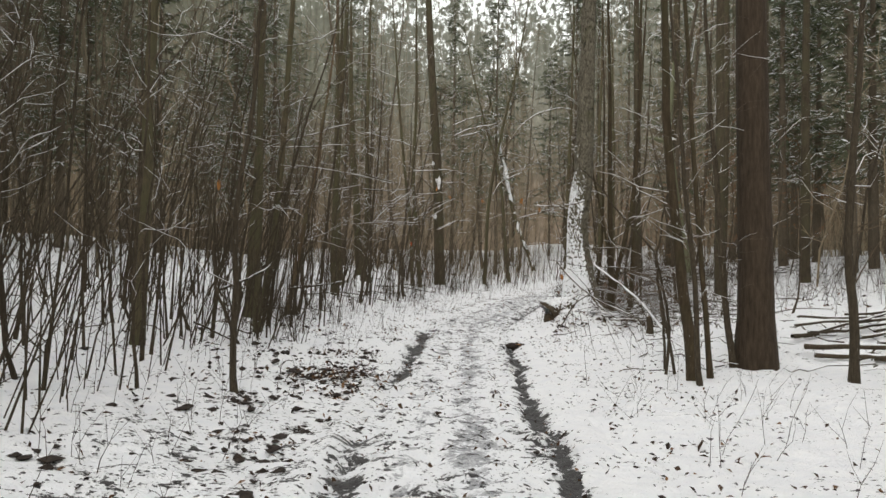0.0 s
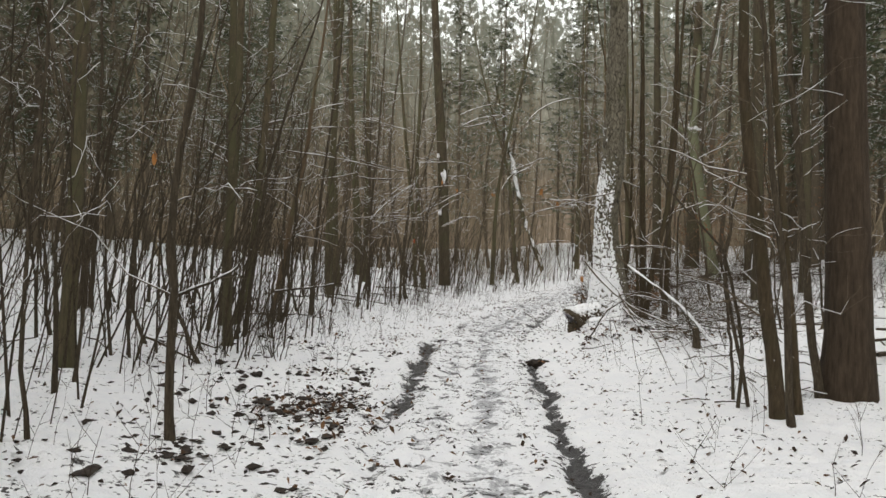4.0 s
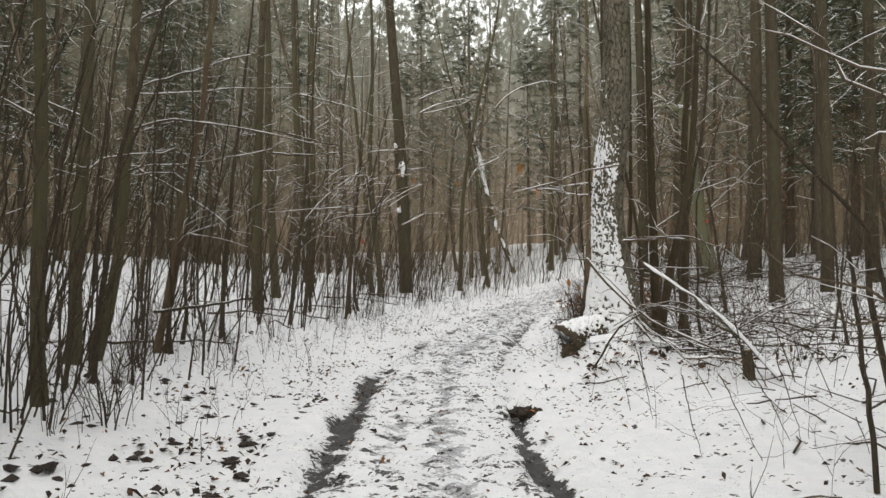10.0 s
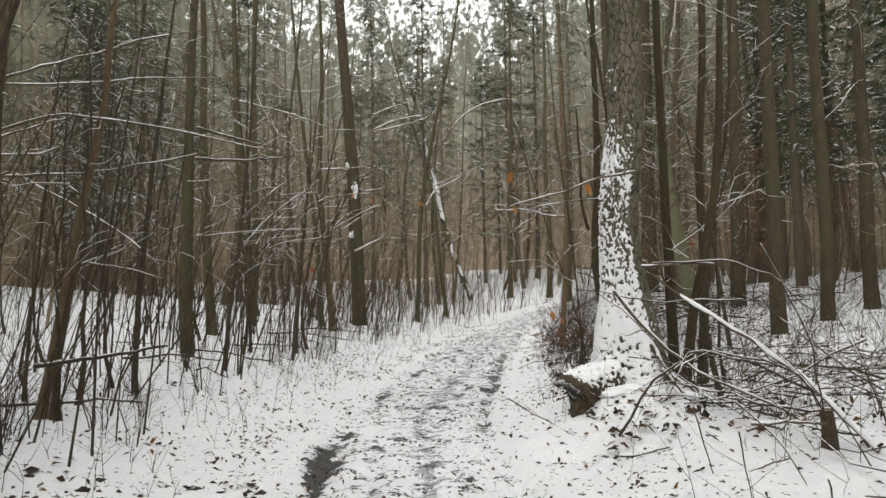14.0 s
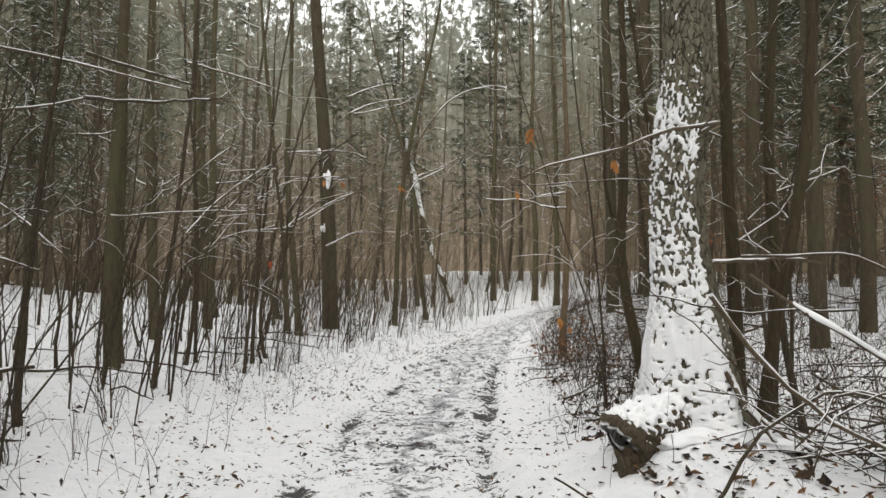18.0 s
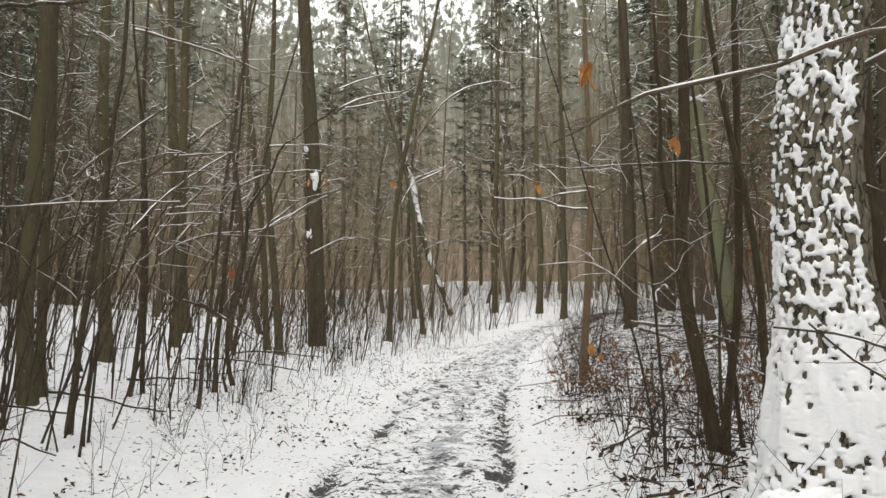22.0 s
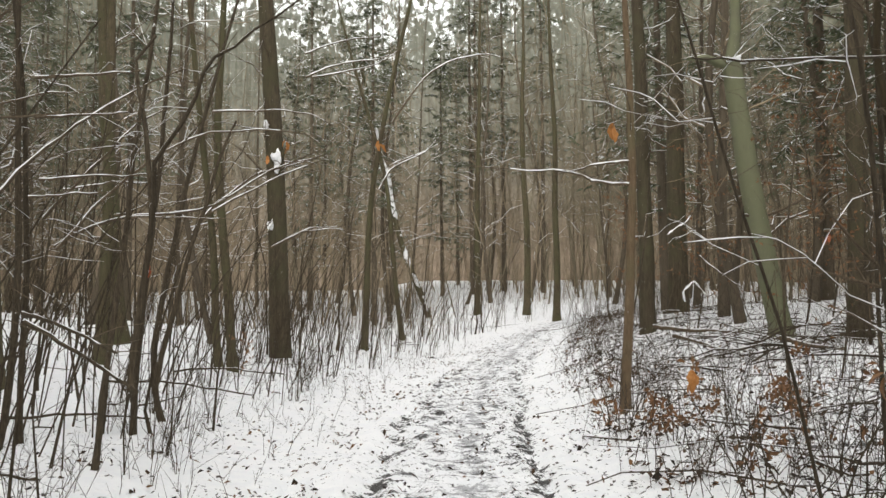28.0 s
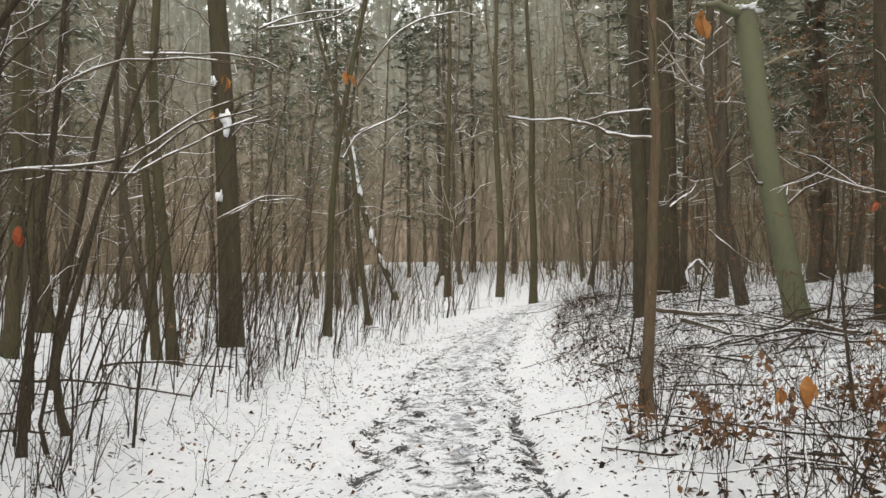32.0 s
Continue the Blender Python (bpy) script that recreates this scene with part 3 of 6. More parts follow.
TREE("dark", 20.50, 0.035, [(-1.99, 0.40), (-1.87, 1.20), (-1.82, 2.09), (-1.64, 3.45)])
TREE("dark", 21.30, 0.039, [(-2.87, 0.30), (-2.88, 1.47), (-2.81, 2.41), (-2.90, 4.46)])
TREE("tree", 27.50, 0.115, [(-1.81, 0.37), (-1.93, 1.93), (-2.17, 3.96), (-2.16, 7.10)])
TREE("tree", 27.90, 0.097, [(-2.11, 0.39), (-2.30, 2.98), (-2.66, 5.62)])
TREE("big", 30.20, 0.239, [(-1.17, 0.13), (-1.25, 3.22), (-1.30, 4.80), (-1.46, 6.99), (-1.56, 8.27)])
TREE("tree", 37.00, 0.116, [(2.12, 1.33), (1.74, 5.74), (0.84, 8.47)])
TREE("tree", 30.50, 0.230, [(-4.53, 1.64), (-4.78, 5.07), (-4.94, 8.21)])
TREE("tree", 27.00, 0.140, [(-3.92, 0.87), (-3.86, 3.21), (-3.81, 5.66)])
TREE("tree", 8.80, 0.103, [(-4.07, 0.41), (-4.06, 2.16), (-4.01, 4.61)])
TREE("dark", 7.10, 0.046, [(-2.29, 0.15), (-2.27, 0.75), (-2.25, 1.26), (-2.31, 1.80), (-2.20, 2.30), (-2.10, 3.10)])
TREE("dark", 6.60, 0.023, [(-3.04, 0.50), (-3.16, 1.19), (-3.10, 2.24)])
TREE("dark", 13.30, 0.056, [(-6.22, 0.22), (-6.18, 2.23), (-6.17, 5.06)])
TREE("tree", 24.00, 0.149, [(-4.24, 0.80), (-4.35, 4.06), (-4.38, 8.12)])
TREE("dark", 21.10, 0.044, [(-2.99, 0.13), (-2.79, 1.33), (-2.77, 2.80), (-2.69, 4.60)])
TREE("tree", 33.00, 0.116, [(0.75, 0.70), (0.88, 4.51), (1.62, 7.93), (2.21, 10.55)])
TREE("tree", 42.00, 0.189, [(7.53, 1.15), (7.62, 7.10), (7.74, 14.59)])
TREE("tree", 44.00, 0.176, [(5.95, 1.12), (6.01, 7.42), (6.11, 15.35)])
TREE("tree", 38.00, 0.164, [(7.49, 0.90), (7.47, 6.38), (7.38, 12.90)])
TREE("big", 22.00, 0.165, [(10.09, 0.98), (10.11, 5.13), (10.11, 9.39)])

# ---- the snow-plastered birch ----
def big_birch():
    x0, y0 = 2.24, 14.6
    z0 = float(land(x0, y0))
    rng = np.random.default_rng(7)
    tree = thing("birch_tree", "old rough-barked birch, its trunk plastered with snow", "tree", (x0, y0, z0))
    high = [-0.1, 0.15, 0.55, 0.95, 1.25, 1.65, 1.95, 2.3, 2.55, 3.25, 5.0, 8.0, 14.0]
    z = np.concatenate([np.linspace(-0.1, 3.4, 60), np.linspace(3.6, 14, 14)])
    x = np.interp(z, np.array(high), np.array([2.25, 2.26, 2.255, 2.24, 2.22, 2.195, 2.205, 2.25, 2.285, 2.30, 2.36, 2.4, 2.5])) - x0
    r = np.interp(z, np.array(high), np.array([0.48, 0.385, 0.312, 0.250, 0.216, 0.190, 0.196, 0.196, 0.186, 0.180, 0.155, 0.12, 0.04]))
    for _ in range(4):
        x[1:-1] = 0.25 * x[:-2] + 0.5 * x[1:-1] + 0.25 * x[2:]
        r[1:-1] = 0.25 * r[:-2] + 0.5 * r[1:-1] + 0.25 * r[2:]
    P = np.stack([x, 0 * x, z], 1)
    n = 48
    a = np.arange(n) * 2 * np.pi / n
    A, Zg = np.meshgrid(a, np.arange(len(z)))

    def knots(ang, zz):
        fold = np.abs((ang + 6.2832) % 6.2832 - 3.1416)
        return 0.030 * (value_noise(fold * 3.8, zz * 3.2, 1.0, 31) - 0.5) + 0.016 * (value_noise(fold * 9, zz * 7, 1.0, 32) - 0.5)

    def roots(ang, zz):
        return 0.17 * np.cos(5 * ang + 0.7) * np.exp(-np.clip(zz, 0, 9) / 0.22)

    rad = r[Zg] * (1 + roots(A, z[Zg])) + knots(A, z[Zg])
    V = np.stack([P[Zg, 0] + rad * np.cos(A), P[Zg, 1] + rad * np.sin(A), P[Zg, 2]], -1).reshape(-1, 3)
    idx = np.arange(len(V)).reshape(len(z), n)
    nx = np.roll(idx, -1, 1)
    F = np.stack([idx[:-1], nx[:-1], nx[1:], idx[1:]], -1).reshape(-1, 4)
    piece("trunk", quick_mesh("trunk", V, F, BARK_BIRCH), tree, "grey-tan plated bark with dark cracks")
    # snow crust on the side the wind came from, bark showing through its holes
    zz = np.linspace(-0.08, 3.3, 520)
    aa = np.linspace(radians(128), radians(334), 130)
    A2, Z2 = np.meshgrid(aa, zz)
    n1 = value_noise(A2 * 9 + 5.0 * Z2, Z2 * 26 + 1.3 * value_noise(A2 * 3, Z2 * 5, 1.0, 44), 1.0, 41)
    n2 = value_noise(A2 * 12.5 - 8.0 * Z2, Z2 * 38, 1.0, 42)
    n3 = value_noise(A2 * 24, Z2 * 80, 1.0, 43)
    edge = ease(0, 0.30, 1 - np.abs((A2 - radians(222)) / (radians(80) + radians(24) * ease(0.9, 0.3, Z2))))
    cover = np.interp(Z2, np.array([0, 0.35, 0.6, 0.8, 1.1, 1.4, 1.6, 1.8, 2.05, 2.3, 2.5, 2.65, 3.3]), np.array([0.50, 0.56, 0.84, 0.72, 0.54, 0.44, 0.28, 0.27, 0.36, 0.42, 0.28, 0.12, 0.04]))
    deep = np.maximum(n1, n2) + 0.16 * (n3 - 0.5) - 1.03 + cover - 0.75 * (1 - edge) + 0.35 * (value_noise(A2 * 2, Z2 * 3, 1.0, 45) - 0.5)
    off = np.where(deep > 0, 0.002 + 0.012 * ease(0, 0.25, deep), -0.03) + 0.012 * ease(0.7, 0.0, Z2) * edge
    rr = np.interp(Z2, z, r) * (1 + roots(A2, Z2)) + knots(A2, Z2) + off + 0.004
    cx = np.interp(Z2, z, x)
    V2 = np.stack([cx + rr * np.cos(A2), rr * np.sin(A2), Z2], -1).reshape(-1, 3)
    idx = np.arange(len(V2)).reshape(A2.shape)
    F2 = np.stack([idx[:-1, :-1], idx[:-1, 1:], idx[1:, 1:], idx[1:, :-1]], -1).reshape(-1, 4)
    piece("snow_crust", quick_mesh("snow_crust", V2, F2, SNOW), tree, "wind-blown snow stuck to the bark")
    B, BR = limbs(rng, P[None], r[None], 16, 0.87, 0.98, (0.8, 2.4), (-10, 35), 6, 0.15, 0.05, 0.3)
    W, WR = limbs(rng, B, BR, 6, 0.2, 1, (0.2, 0.8), (-30, 40), 4, 0.2)
    piece("crown", quick_mesh("crown", *joined(tubes(B, BR, 5), tubes(W, WR, 3)), TWIG), tree, "bare brown branches and twigs")
    s = snow_on(rng, B, BR, 0.9)
    tagged(piece("snow_cover", quick_mesh("snow_cover", *s, SNOW), tree), kind="stuff")


big_birch()


def lump(name, mat, size, seed, rough=0.25, cells=3):
    bm = bmesh.new()
    bmesh.ops.create_icosphere(bm, subdivisions=cells, radius=1)
    for v in bm.verts:
        k = 1 + rough * (noise.noise(v.co * 1.6 + Vector((seed, 0, 0))) + 0.5 * noise.noise(v.co * 4 + Vector((0, seed, 0))))
        v.co = Vector((v.co.x * size[0], v.co.y * size[1], v.co.z * size[2])) * k
    me = bpy.data.meshes.new(name)
    bm.to_mesh(me)
    bm.free()
    for p in me.polygons:
        p.use_smooth = True
    me.materials.append(mat)
    return me


def old_stump():
    """A rotten stump against the birch: a bark body with a dark broken end, snow over its back."""
    x0, y0 = 1.52, 14.12
    z0 = float(land(x0, y0)) - 0.08
    s = thing("tree_stump", "weathered dark stump beside the birch, capped with snow", "stump", (x0, y0, z0))
    u = np.linspace(0, 1, 90)
    a = np.linspace(0, 2 * np.pi, 97)[:-1]
    A, U = np.meshgrid(a, u)
    cx, cy, cz = 0.02 + 0.56 * U, 0.36 * U, 0.28 + 0.06 * U
    rad = (0.175 + 0.05 * U) * (1 + 0.30 * (value_noise(A * 2.5, U * 4, 1.0, 61) - 0.5) + 0.16 * (value_noise(A * 7, U * 14, 1.0, 62) - 0.5)) * ease(-0.12, 0.06, U)
    shift = -0.14 * np.sin(A) * (1 - U) + 0.05 * (value_noise(A * 5, U * 0 + 2, 1.0, 63) - 0.5) * (1 - U)

    def skin(rr, lift=0.0):
        return np.stack([cx + shift * 0.9 - 0.25 * rr * np.cos(A), cy + rr * np.cos(A), cz + lift + rr * np.sin(A) * np.where(np.sin(A) < 0, 1.55, 0.85)], -1)

    V = skin(rad)
    idx = np.arange(V.shape[0] * V.shape[1]).reshape(V.shape[:2])
    nx = np.roll(idx, -1, 1)
    F = np.stack([idx[:-1], nx[:-1], nx[1:], idx[1:]], -1).reshape(-1, 4)
    piece("wood", quick_mesh("wood", V.reshape(-1, 3), F, BARK_DARK), s, "dark rotten wood")
    up = np.sin(A) * 0.5 + 0.5
    front = ease(0.02, 0.20, U)
    hole = np.maximum(value_noise(A * 5.5, U * 19, 1.0, 64), value_noise(A * 9, U * 29, 1.0, 65))
    deep = hole - 0.74 + 0.9 * (up - 0.45) - 0.8 * (1 - front)
    thick = np.where(deep > 0, 0.004 + 0.022 * ease(0, 0.5, deep), -0.03)
    V = skin(rad + thick, 0.004)
    piece("snow_cap", quick_mesh("snow_cap", V.reshape(-1, 3), F, SNOW), s, "crust of snow with bark showing through")
    foot = piece("root", lump("root", BARK_DARK, (0.09, 0.10, 0.13), 53.0, 0.9, 4), s)
    foot.location, foot.rotation_euler = (0.06, -0.05, 0.06), (0.1, -0.5, 0.3)
    for k, (x, y, a, b, c) in enumerate(((2.05, 14.35, 0.4, 0.36, 0.09), (2.45, 14.3, 0.42, 0.34, 0.07))):
        d = new("snow_drift", lump("snow_drift", SNOW, (a, b, c), 9.0 + k, 0.45, 4))
        d.location = spot(x, y, 0.02)
        tagged(d, "drift of snow heaped at the foot of the birch", "snow drift", "drifts at the birch")


old_stump()


def broken_birch():
    """The far leaning trunk with a white streak of snow down its side."""
    y0 = 46.0
    x0, z0 = 4.05, float(land(4.05, y0))
    tree = thing("leaning_birch", "leaning far birch with a streak of snow down its trunk", "tree", (x0, y0, z0))
    z = np.linspace(z0 - 0.05, 12.2, 18)
    high = np.array([0.2, 1.35, 2.4, 3.7, 4.5, 6.3, 7.5, 8.5, 9.9, 12.2])
    P = np.stack([np.interp(z, high, np.array([4.3, 4.02, 3.56, 3.05, 2.80, 2.42, 2.17, 1.92, 1.68, 1.1])) - x0, 0.1 * np.sin(z), z - z0], 1)[None]
    R = np.linspace(0.15, 0.06, 18)[None]
    piece("trunk", quick_mesh("trunk", *tubes(P, R, 8), BARK_TREE), tree)
    rng = np.random.default_rng(5)
    for za, zb, w in ((0.3, 1.0, 0.6), (1.35, 2.0, 0.75), (2.25, 3.2, 1.1), (3.3, 3.9, 0.9), (4.0, 7.2, 1.7), (7.3, 8.9, 1.2), (9.1, 9.7, 0.7)):
        zz = np.linspace(za, zb, 12)
        S = np.stack([np.interp(zz, P[0, :, 2], P[0, :, 0]) + 0.03 + rng.normal(0, 0.025, 12), 0 * zz - 0.10, zz], 1)[None]
        SR = np.interp(zz, P[0, :, 2], R[0]) * w * np.array([0.15, 0.5, 0.8, 0.9, 1, 1, 1, 0.95, 0.85, 0.7, 0.5, 0.1]) * rng.uniform(0.6, 1.1, 12)
        piece("snow_cover", quick_mesh("snow_cover", *tubes(S, SR[None], 6), SNOW), tree, "white streak of snow")
    B, BR = limbs(rng, P, R, 14, 0.45, 0.95, (0.8, 2.6), (0, 50), 6, 0.1, 0.06, 0.4)
    W, WR = limbs(rng, B, BR, 6, 0.2, 1, (0.2, 0.9), (-20, 50), 4, 0.1)
    piece("crown", quick_mesh("crown", *joined(tubes(B, BR, 4), tubes(W, WR, 3)), TWIG_FAR_HAZED), tree)
    tagged(piece("branch_snow", quick_mesh("branch_snow", *snow_on(rng, B, BR, 0.9, 0.85, 1.3), SNOW), tree), kind="stuff")


broken_birch()


def green_snag():
    x0, y0 = 7.15, 26.0
    z0 = float(land(x0, y0))
    tree = thing("broken_tree", "leaning broken tree with green-grey bark and a snowy top", "tree", (x0, y0, z0))
    z = np.linspace(-0.1, 5.8 - z0, 12)
    P = np.stack([-0.145 * z * (1 + 0.02 * z) + 0.72 - 0.1 * np.sin(z * 0.6), 0 * z, z], 1)[None]
    R = np.linspace(0.2, 0.17, 12)[None].copy()
    R[0, 0] *= 1.3
    piece("trunk", quick_mesh("trunk", *tubes(P, R, 14), BARK_GREEN), tree, "smooth green-grey bark")
    top = P[0, -1]
    cap = piece("snow_cap", lump("snow_cap", SNOW, (0.19, 0.18, 0.08), 2.0, 0.8, 4), tree, "snow on the broken top")
    cap.location = (top[0], top[1], top[2] + 0.03)
    rng = np.random.default_rng(12)
    side = np.array([[[0, 0, 0], [-0.3, -0.05, -0.02], [-0.55, -0.1, 0.06], [-0.9, -0.1, 0.02]], [[0, 0, 0.05], [0.1, 0, 0.6], [0.12, 0, 1.5], [0.2, 0, 2.8]]]) + top
    SR = np.array([[0.1, 0.08, 0.06, 0.03], [0.12, 0.1, 0.08, 0.05]])
    piece("branch", quick_mesh("branch", *tubes(side, SR, 8), BARK_GREEN), tree)
    B, BR = limbs(rng, P, R, 10, 0.25, 0.95, (0.4, 1.4), (-20, 30), 5, 0.15, 0.08, 0.2)
    piece("crown", quick_mesh("crown", *tubes(B, BR, 4), TWIG), tree)
    tagged(piece("branch_snow", quick_mesh("branch_snow", *snow_on(rng, np.concatenate([side[:, :4], B[:, :4]]), np.concatenate([SR, BR[:, :4]]), 0.9, 0.9), SNOW), tree), kind="stuff")


green_snag()


# ---- single boughs and poles that stand out ----
def bough(name, label, points, r0, r1, bark, twigs=6, seed=1, category="branch", snow=1.0, kids=(0.15, 0.6)):
    rng = np.random.default_rng(seed)
    p = np.array(points, float)
    s = np.linspace(0, 1, len(p))
    u = np.linspace(0, 1, 14)
    Q = np.stack([np.interp(u, s, p[:, k]) for k in range(3)], 1)
    reach = float(np.linalg.norm(p[-1] - p[0]))
    Q += np.cumsum(rng.normal(0, 0.011, Q.shape), axis=0) * min(1.0, reach / 1.6)
    o = Q[0].copy()
    P, R = (Q - o)[None], np.linspace(r0, r1, 14)[None]
    ob = thing(name, label, category, tuple(o))
    piece("limb", quick_mesh("limb", *tubes(P, R, 7), bark), ob)
    if twigs:
        W, WR = limbs(rng, P, R, twigs, 0.2, 1.0, kids, (-30, 45), 4, 0.1, 0.07, 0.5)
        tagged(piece("twig_spray", quick_mesh("twig_spray", *tubes(W, WR, 3), TWIG), ob), kind="stuff")
    if snow:
        k = 12
        S = P[:, :k].copy()
        SR = np.clip(R[:, :k] * 0.92 * snow, 0.005, 0.024) * rng.uniform(0.4, 1.2, (1, k))
        S[:, :, 2] += R[:, :k] * 0.8
        piece("snow_cover", quick_mesh("snow_cover", *tubes(S, SR, 5), SNOW), ob)
    return ob


bough("overhanging_branch", "thin snowy branch reaching over from the birch", [(2.25, 14.35, 2.62), (2.03, 13.6, 2.53), (1.66, 13.6, 2.49), (1.19, 13.6, 2.32), (0.83, 13.6, 2.2), (0.62, 13.6, 2.05)], 0.014, 0.004, TWIG, 7, 3, snow=0.8)
bough("overhanging_branch", "snowy branch of the pale tree above the track", [(3.63, 22.6, 2.98), (3.19, 22.6, 3.01), (2.76, 22.6, 3.14), (2.33, 22.6, 3.17), (1.5, 22.5, 3.2)], 0.02, 0.006, TWIG, 9, 4, snow=1.3)
bough("overhanging_branch", "snowy branch of the pale tree above the track", [(3.68, 22.6, 3.3), (3.12, 22.6, 3.26), (2.65, 22.6, 3.14)], 0.016, 0.006, TWIG, 5, 5, snow=1.3)
bough("fallen_branch", "thin bent twig lying in the brushwood", [(1.7, 13.2, 0.25), (2.0, 13.1, 0.75), (2.35, 13.0, 0.95), (3.0, 12.8, 0.8), (3.9, 12.7, 0.45)], 0.012, 0.004, BARK_DARK, 8, 8, "fallen branch", 0.4)
bough("fallen_branch", "long thin branch drooping to the snow", [(3.3, 13.0, 0.6), (2.7, 12.8, 0.85), (2.1, 12.6, 0.95), (1.75, 12.4, 0.75)], 0.012, 0.004, BARK_DARK, 6, 9, "fallen branch", 0.4)
bough("fallen_pole", "fallen snowy pole leaning in the brush by the birch", [(3.34, 12.3, 0.25), (3.12, 12.58, 0.63), (2.8, 12.9, 1.02), (2.44, 13.2, 1.36), (2.2, 13.5, 1.66)], 0.018, 0.010, TWIG, 6, 7, "fallen branch", 1.7)

# ---- boughs that stand out ----
bough("arching_branch", "long arching branch with a line of snow", [(-2.87, 22.00, 2.13), (-2.40, 22.04, 2.70), (-2.00, 22.08, 3.13), (-1.42, 22.12, 3.46), (-0.77, 22.16, 3.53), (-0.21, 22.20, 3.44)], .017, .006, TWIG, 7, 800, "branch", 1.0)
bough("arching_branch", "arching branch with a line of snow", [(-1.88, 24.00, 2.49), (-1.58, 23.96, 2.92), (-1.14, 23.92, 3.29), (-0.65, 23.88, 3.40), (-0.18, 23.84, 3.57)], .018, .006, TWIG, 7, 801, "branch", 1.0)
bough("arching_branch", "thin arching branch with a line of snow", [(-1.20, 28.00, 2.58), (-0.65, 28.04, 2.89), (-0.09, 28.08, 2.97), (0.32, 28.12, 2.90)], .016, .006, TWIG, 5, 802, "branch", 1.2)
bough("level_branch", "thin level branch dusted with snow", [(-2.28, 20.00, 2.54), (-1.73, 19.96, 2.57), (-1.32, 19.92, 2.57)], .010, .004, TWIG, 5, 803, "branch", .9)
bough("level_branch", "thin level branch dusted with snow", [(-2.15, 22.00, 2.46), (-1.63, 22.04, 2.49), (-1.20, 22.08, 2.50)], .011, .004, TWIG, 4, 804, "branch", .9)
bough("arching_branch", "far arching branch white with snow", [(1.08, 32.00, 4.33), (1.35, 31.96, 4.88), (2.19, 31.92, 5.32), (2.76, 31.88, 5.90)], .022, .008, TWIG, 6, 805, "branch", 1.3)
bough("arching_branch", "far arching branch white with snow", [(1.54, 34.00, 6.50), (2.48, 34.04, 7.88), (3.27, 34.08, 8.39), (4.24, 34.12, 8.65), (5.38, 34.16, 8.42)], .03, .008, TWIG, 9, 806, "branch", 1.3)
bough("snowy_twig", "short crooked twig heaped with snow", [(6.22, 27.00, 2.77), (6.39, 26.96, 2.90), (6.56, 26.92, 3.00), (6.74, 26.88, 3.24)], .016, .01, TWIG, 2, 807, "branch", 1.7)
bough("snowy_twig", "hooked twig heaped with snow", [(6.94, 27.00, 1.63), (6.77, 27.04, 1.89), (6.58, 27.08, 1.68), (6.66, 27.12, 1.31)], .02, .012, TWIG, 1, 808, "branch", 1.8)
bough("fallen_branch", "snowy branch lying at a slant", [(6.32, 26.00, 2.31), (6.68, 25.96, 2.01), (7.16, 25.92, 1.69)], .014, .006, TWIG, 4, 809, "fallen branch", 1.1)
bough("level_branch", "thin level branch dusted with snow", [(-3.28, 20.50, 3.00), (-2.97, 20.54, 3.22), (-2.49, 20.58, 3.38), (-2.06, 20.62, 3.42)], .012, .004, TWIG, 6, 810, "branch", .9)
bough("arching_branch", "long rising branch with a line of snow", [(-2.80, 21.50, 2.39), (-2.32, 21.46, 2.91), (-1.92, 21.42, 3.33), (-1.55, 21.38, 3.54)], .016, .005, TWIG, 6, 811, "branch", 1.0)
bough("arching_branch", "long drooping branch with a line of snow", [(-3.00, 21.00, 5.09), (-2.16, 21.04, 4.90), (-1.49, 21.08, 4.59), (-1.04, 21.12, 4.46)], .016, .005, TWIG, 8, 812, "branch", 1.0)
bough("level_branch", "thin level branch dusted with snow", [(-3.64, 24.40, 3.10), (-2.99, 24.36, 3.20), (-1.71, 24.32, 3.19)], .013, .005, TWIG, 5, 813, "branch", 1.0)
bough("level_branch", "thin level branch dusted with snow", [(-1.92, 25.70, 4.56), (-0.94, 25.74, 4.63), (-0.46, 25.78, 4.57), (-0.04, 25.82, 4.37)], .016, .006, TWIG, 5, 814, "branch", 1.0)
bough("level_branch", "thin dark level branch among the young trees", [(3.18, 17.00, 2.69), (2.32, 16.96, 2.67), (1.70, 16.92, 2.60), (1.33, 16.88, 2.60)], .008, .004, BARK_DARK, 5, 815, "branch", .3)
bough("straight_branch", "straight pale fallen branch lodged in the thicket", [(-5.08, 17.00, 3.08), (-4.47, 17.04, 2.73), (-3.66, 17.08, 2.18), (-3.00, 17.12, 1.56)], .018, .010, TWIG, 4, 816, "branch", .9)
bough("level_branch", "thin level branch dusted with snow", [(-4.30, 14.90, 3.06), (-3.88, 14.86, 3.21), (-3.29, 14.82, 3.34)], .014, .005, TWIG, 5, 817, "branch", 1.0)
bough("level_branch", "long level branch with a line of snow", [(-4.22, 15.00, 2.73), (-3.46, 15.04, 2.78), (-2.60, 15.08, 2.90), (-1.99, 15.12, 3.01)], .013, .005, TWIG, 6, 818, "branch", 1.0)
bough("level_branch", "thin level branch dusted with snow", [(-3.34, 15.00, 1.81), (-2.87, 14.96, 1.68), (-2.47, 14.92, 1.53)], .011, .004, TWIG, 5, 819, "branch", 1.0)
bough("snowy_branch", "snow-heaped branch beside the birch", [(2.31, 14.30, 1.67), (2.63, 14.34, 1.70), (2.81, 14.38, 1.73), (3.02, 14.42, 1.71), (3.32, 14.46, 1.67)], .014, .010, TWIG, 3, 820, "branch", 1.5)
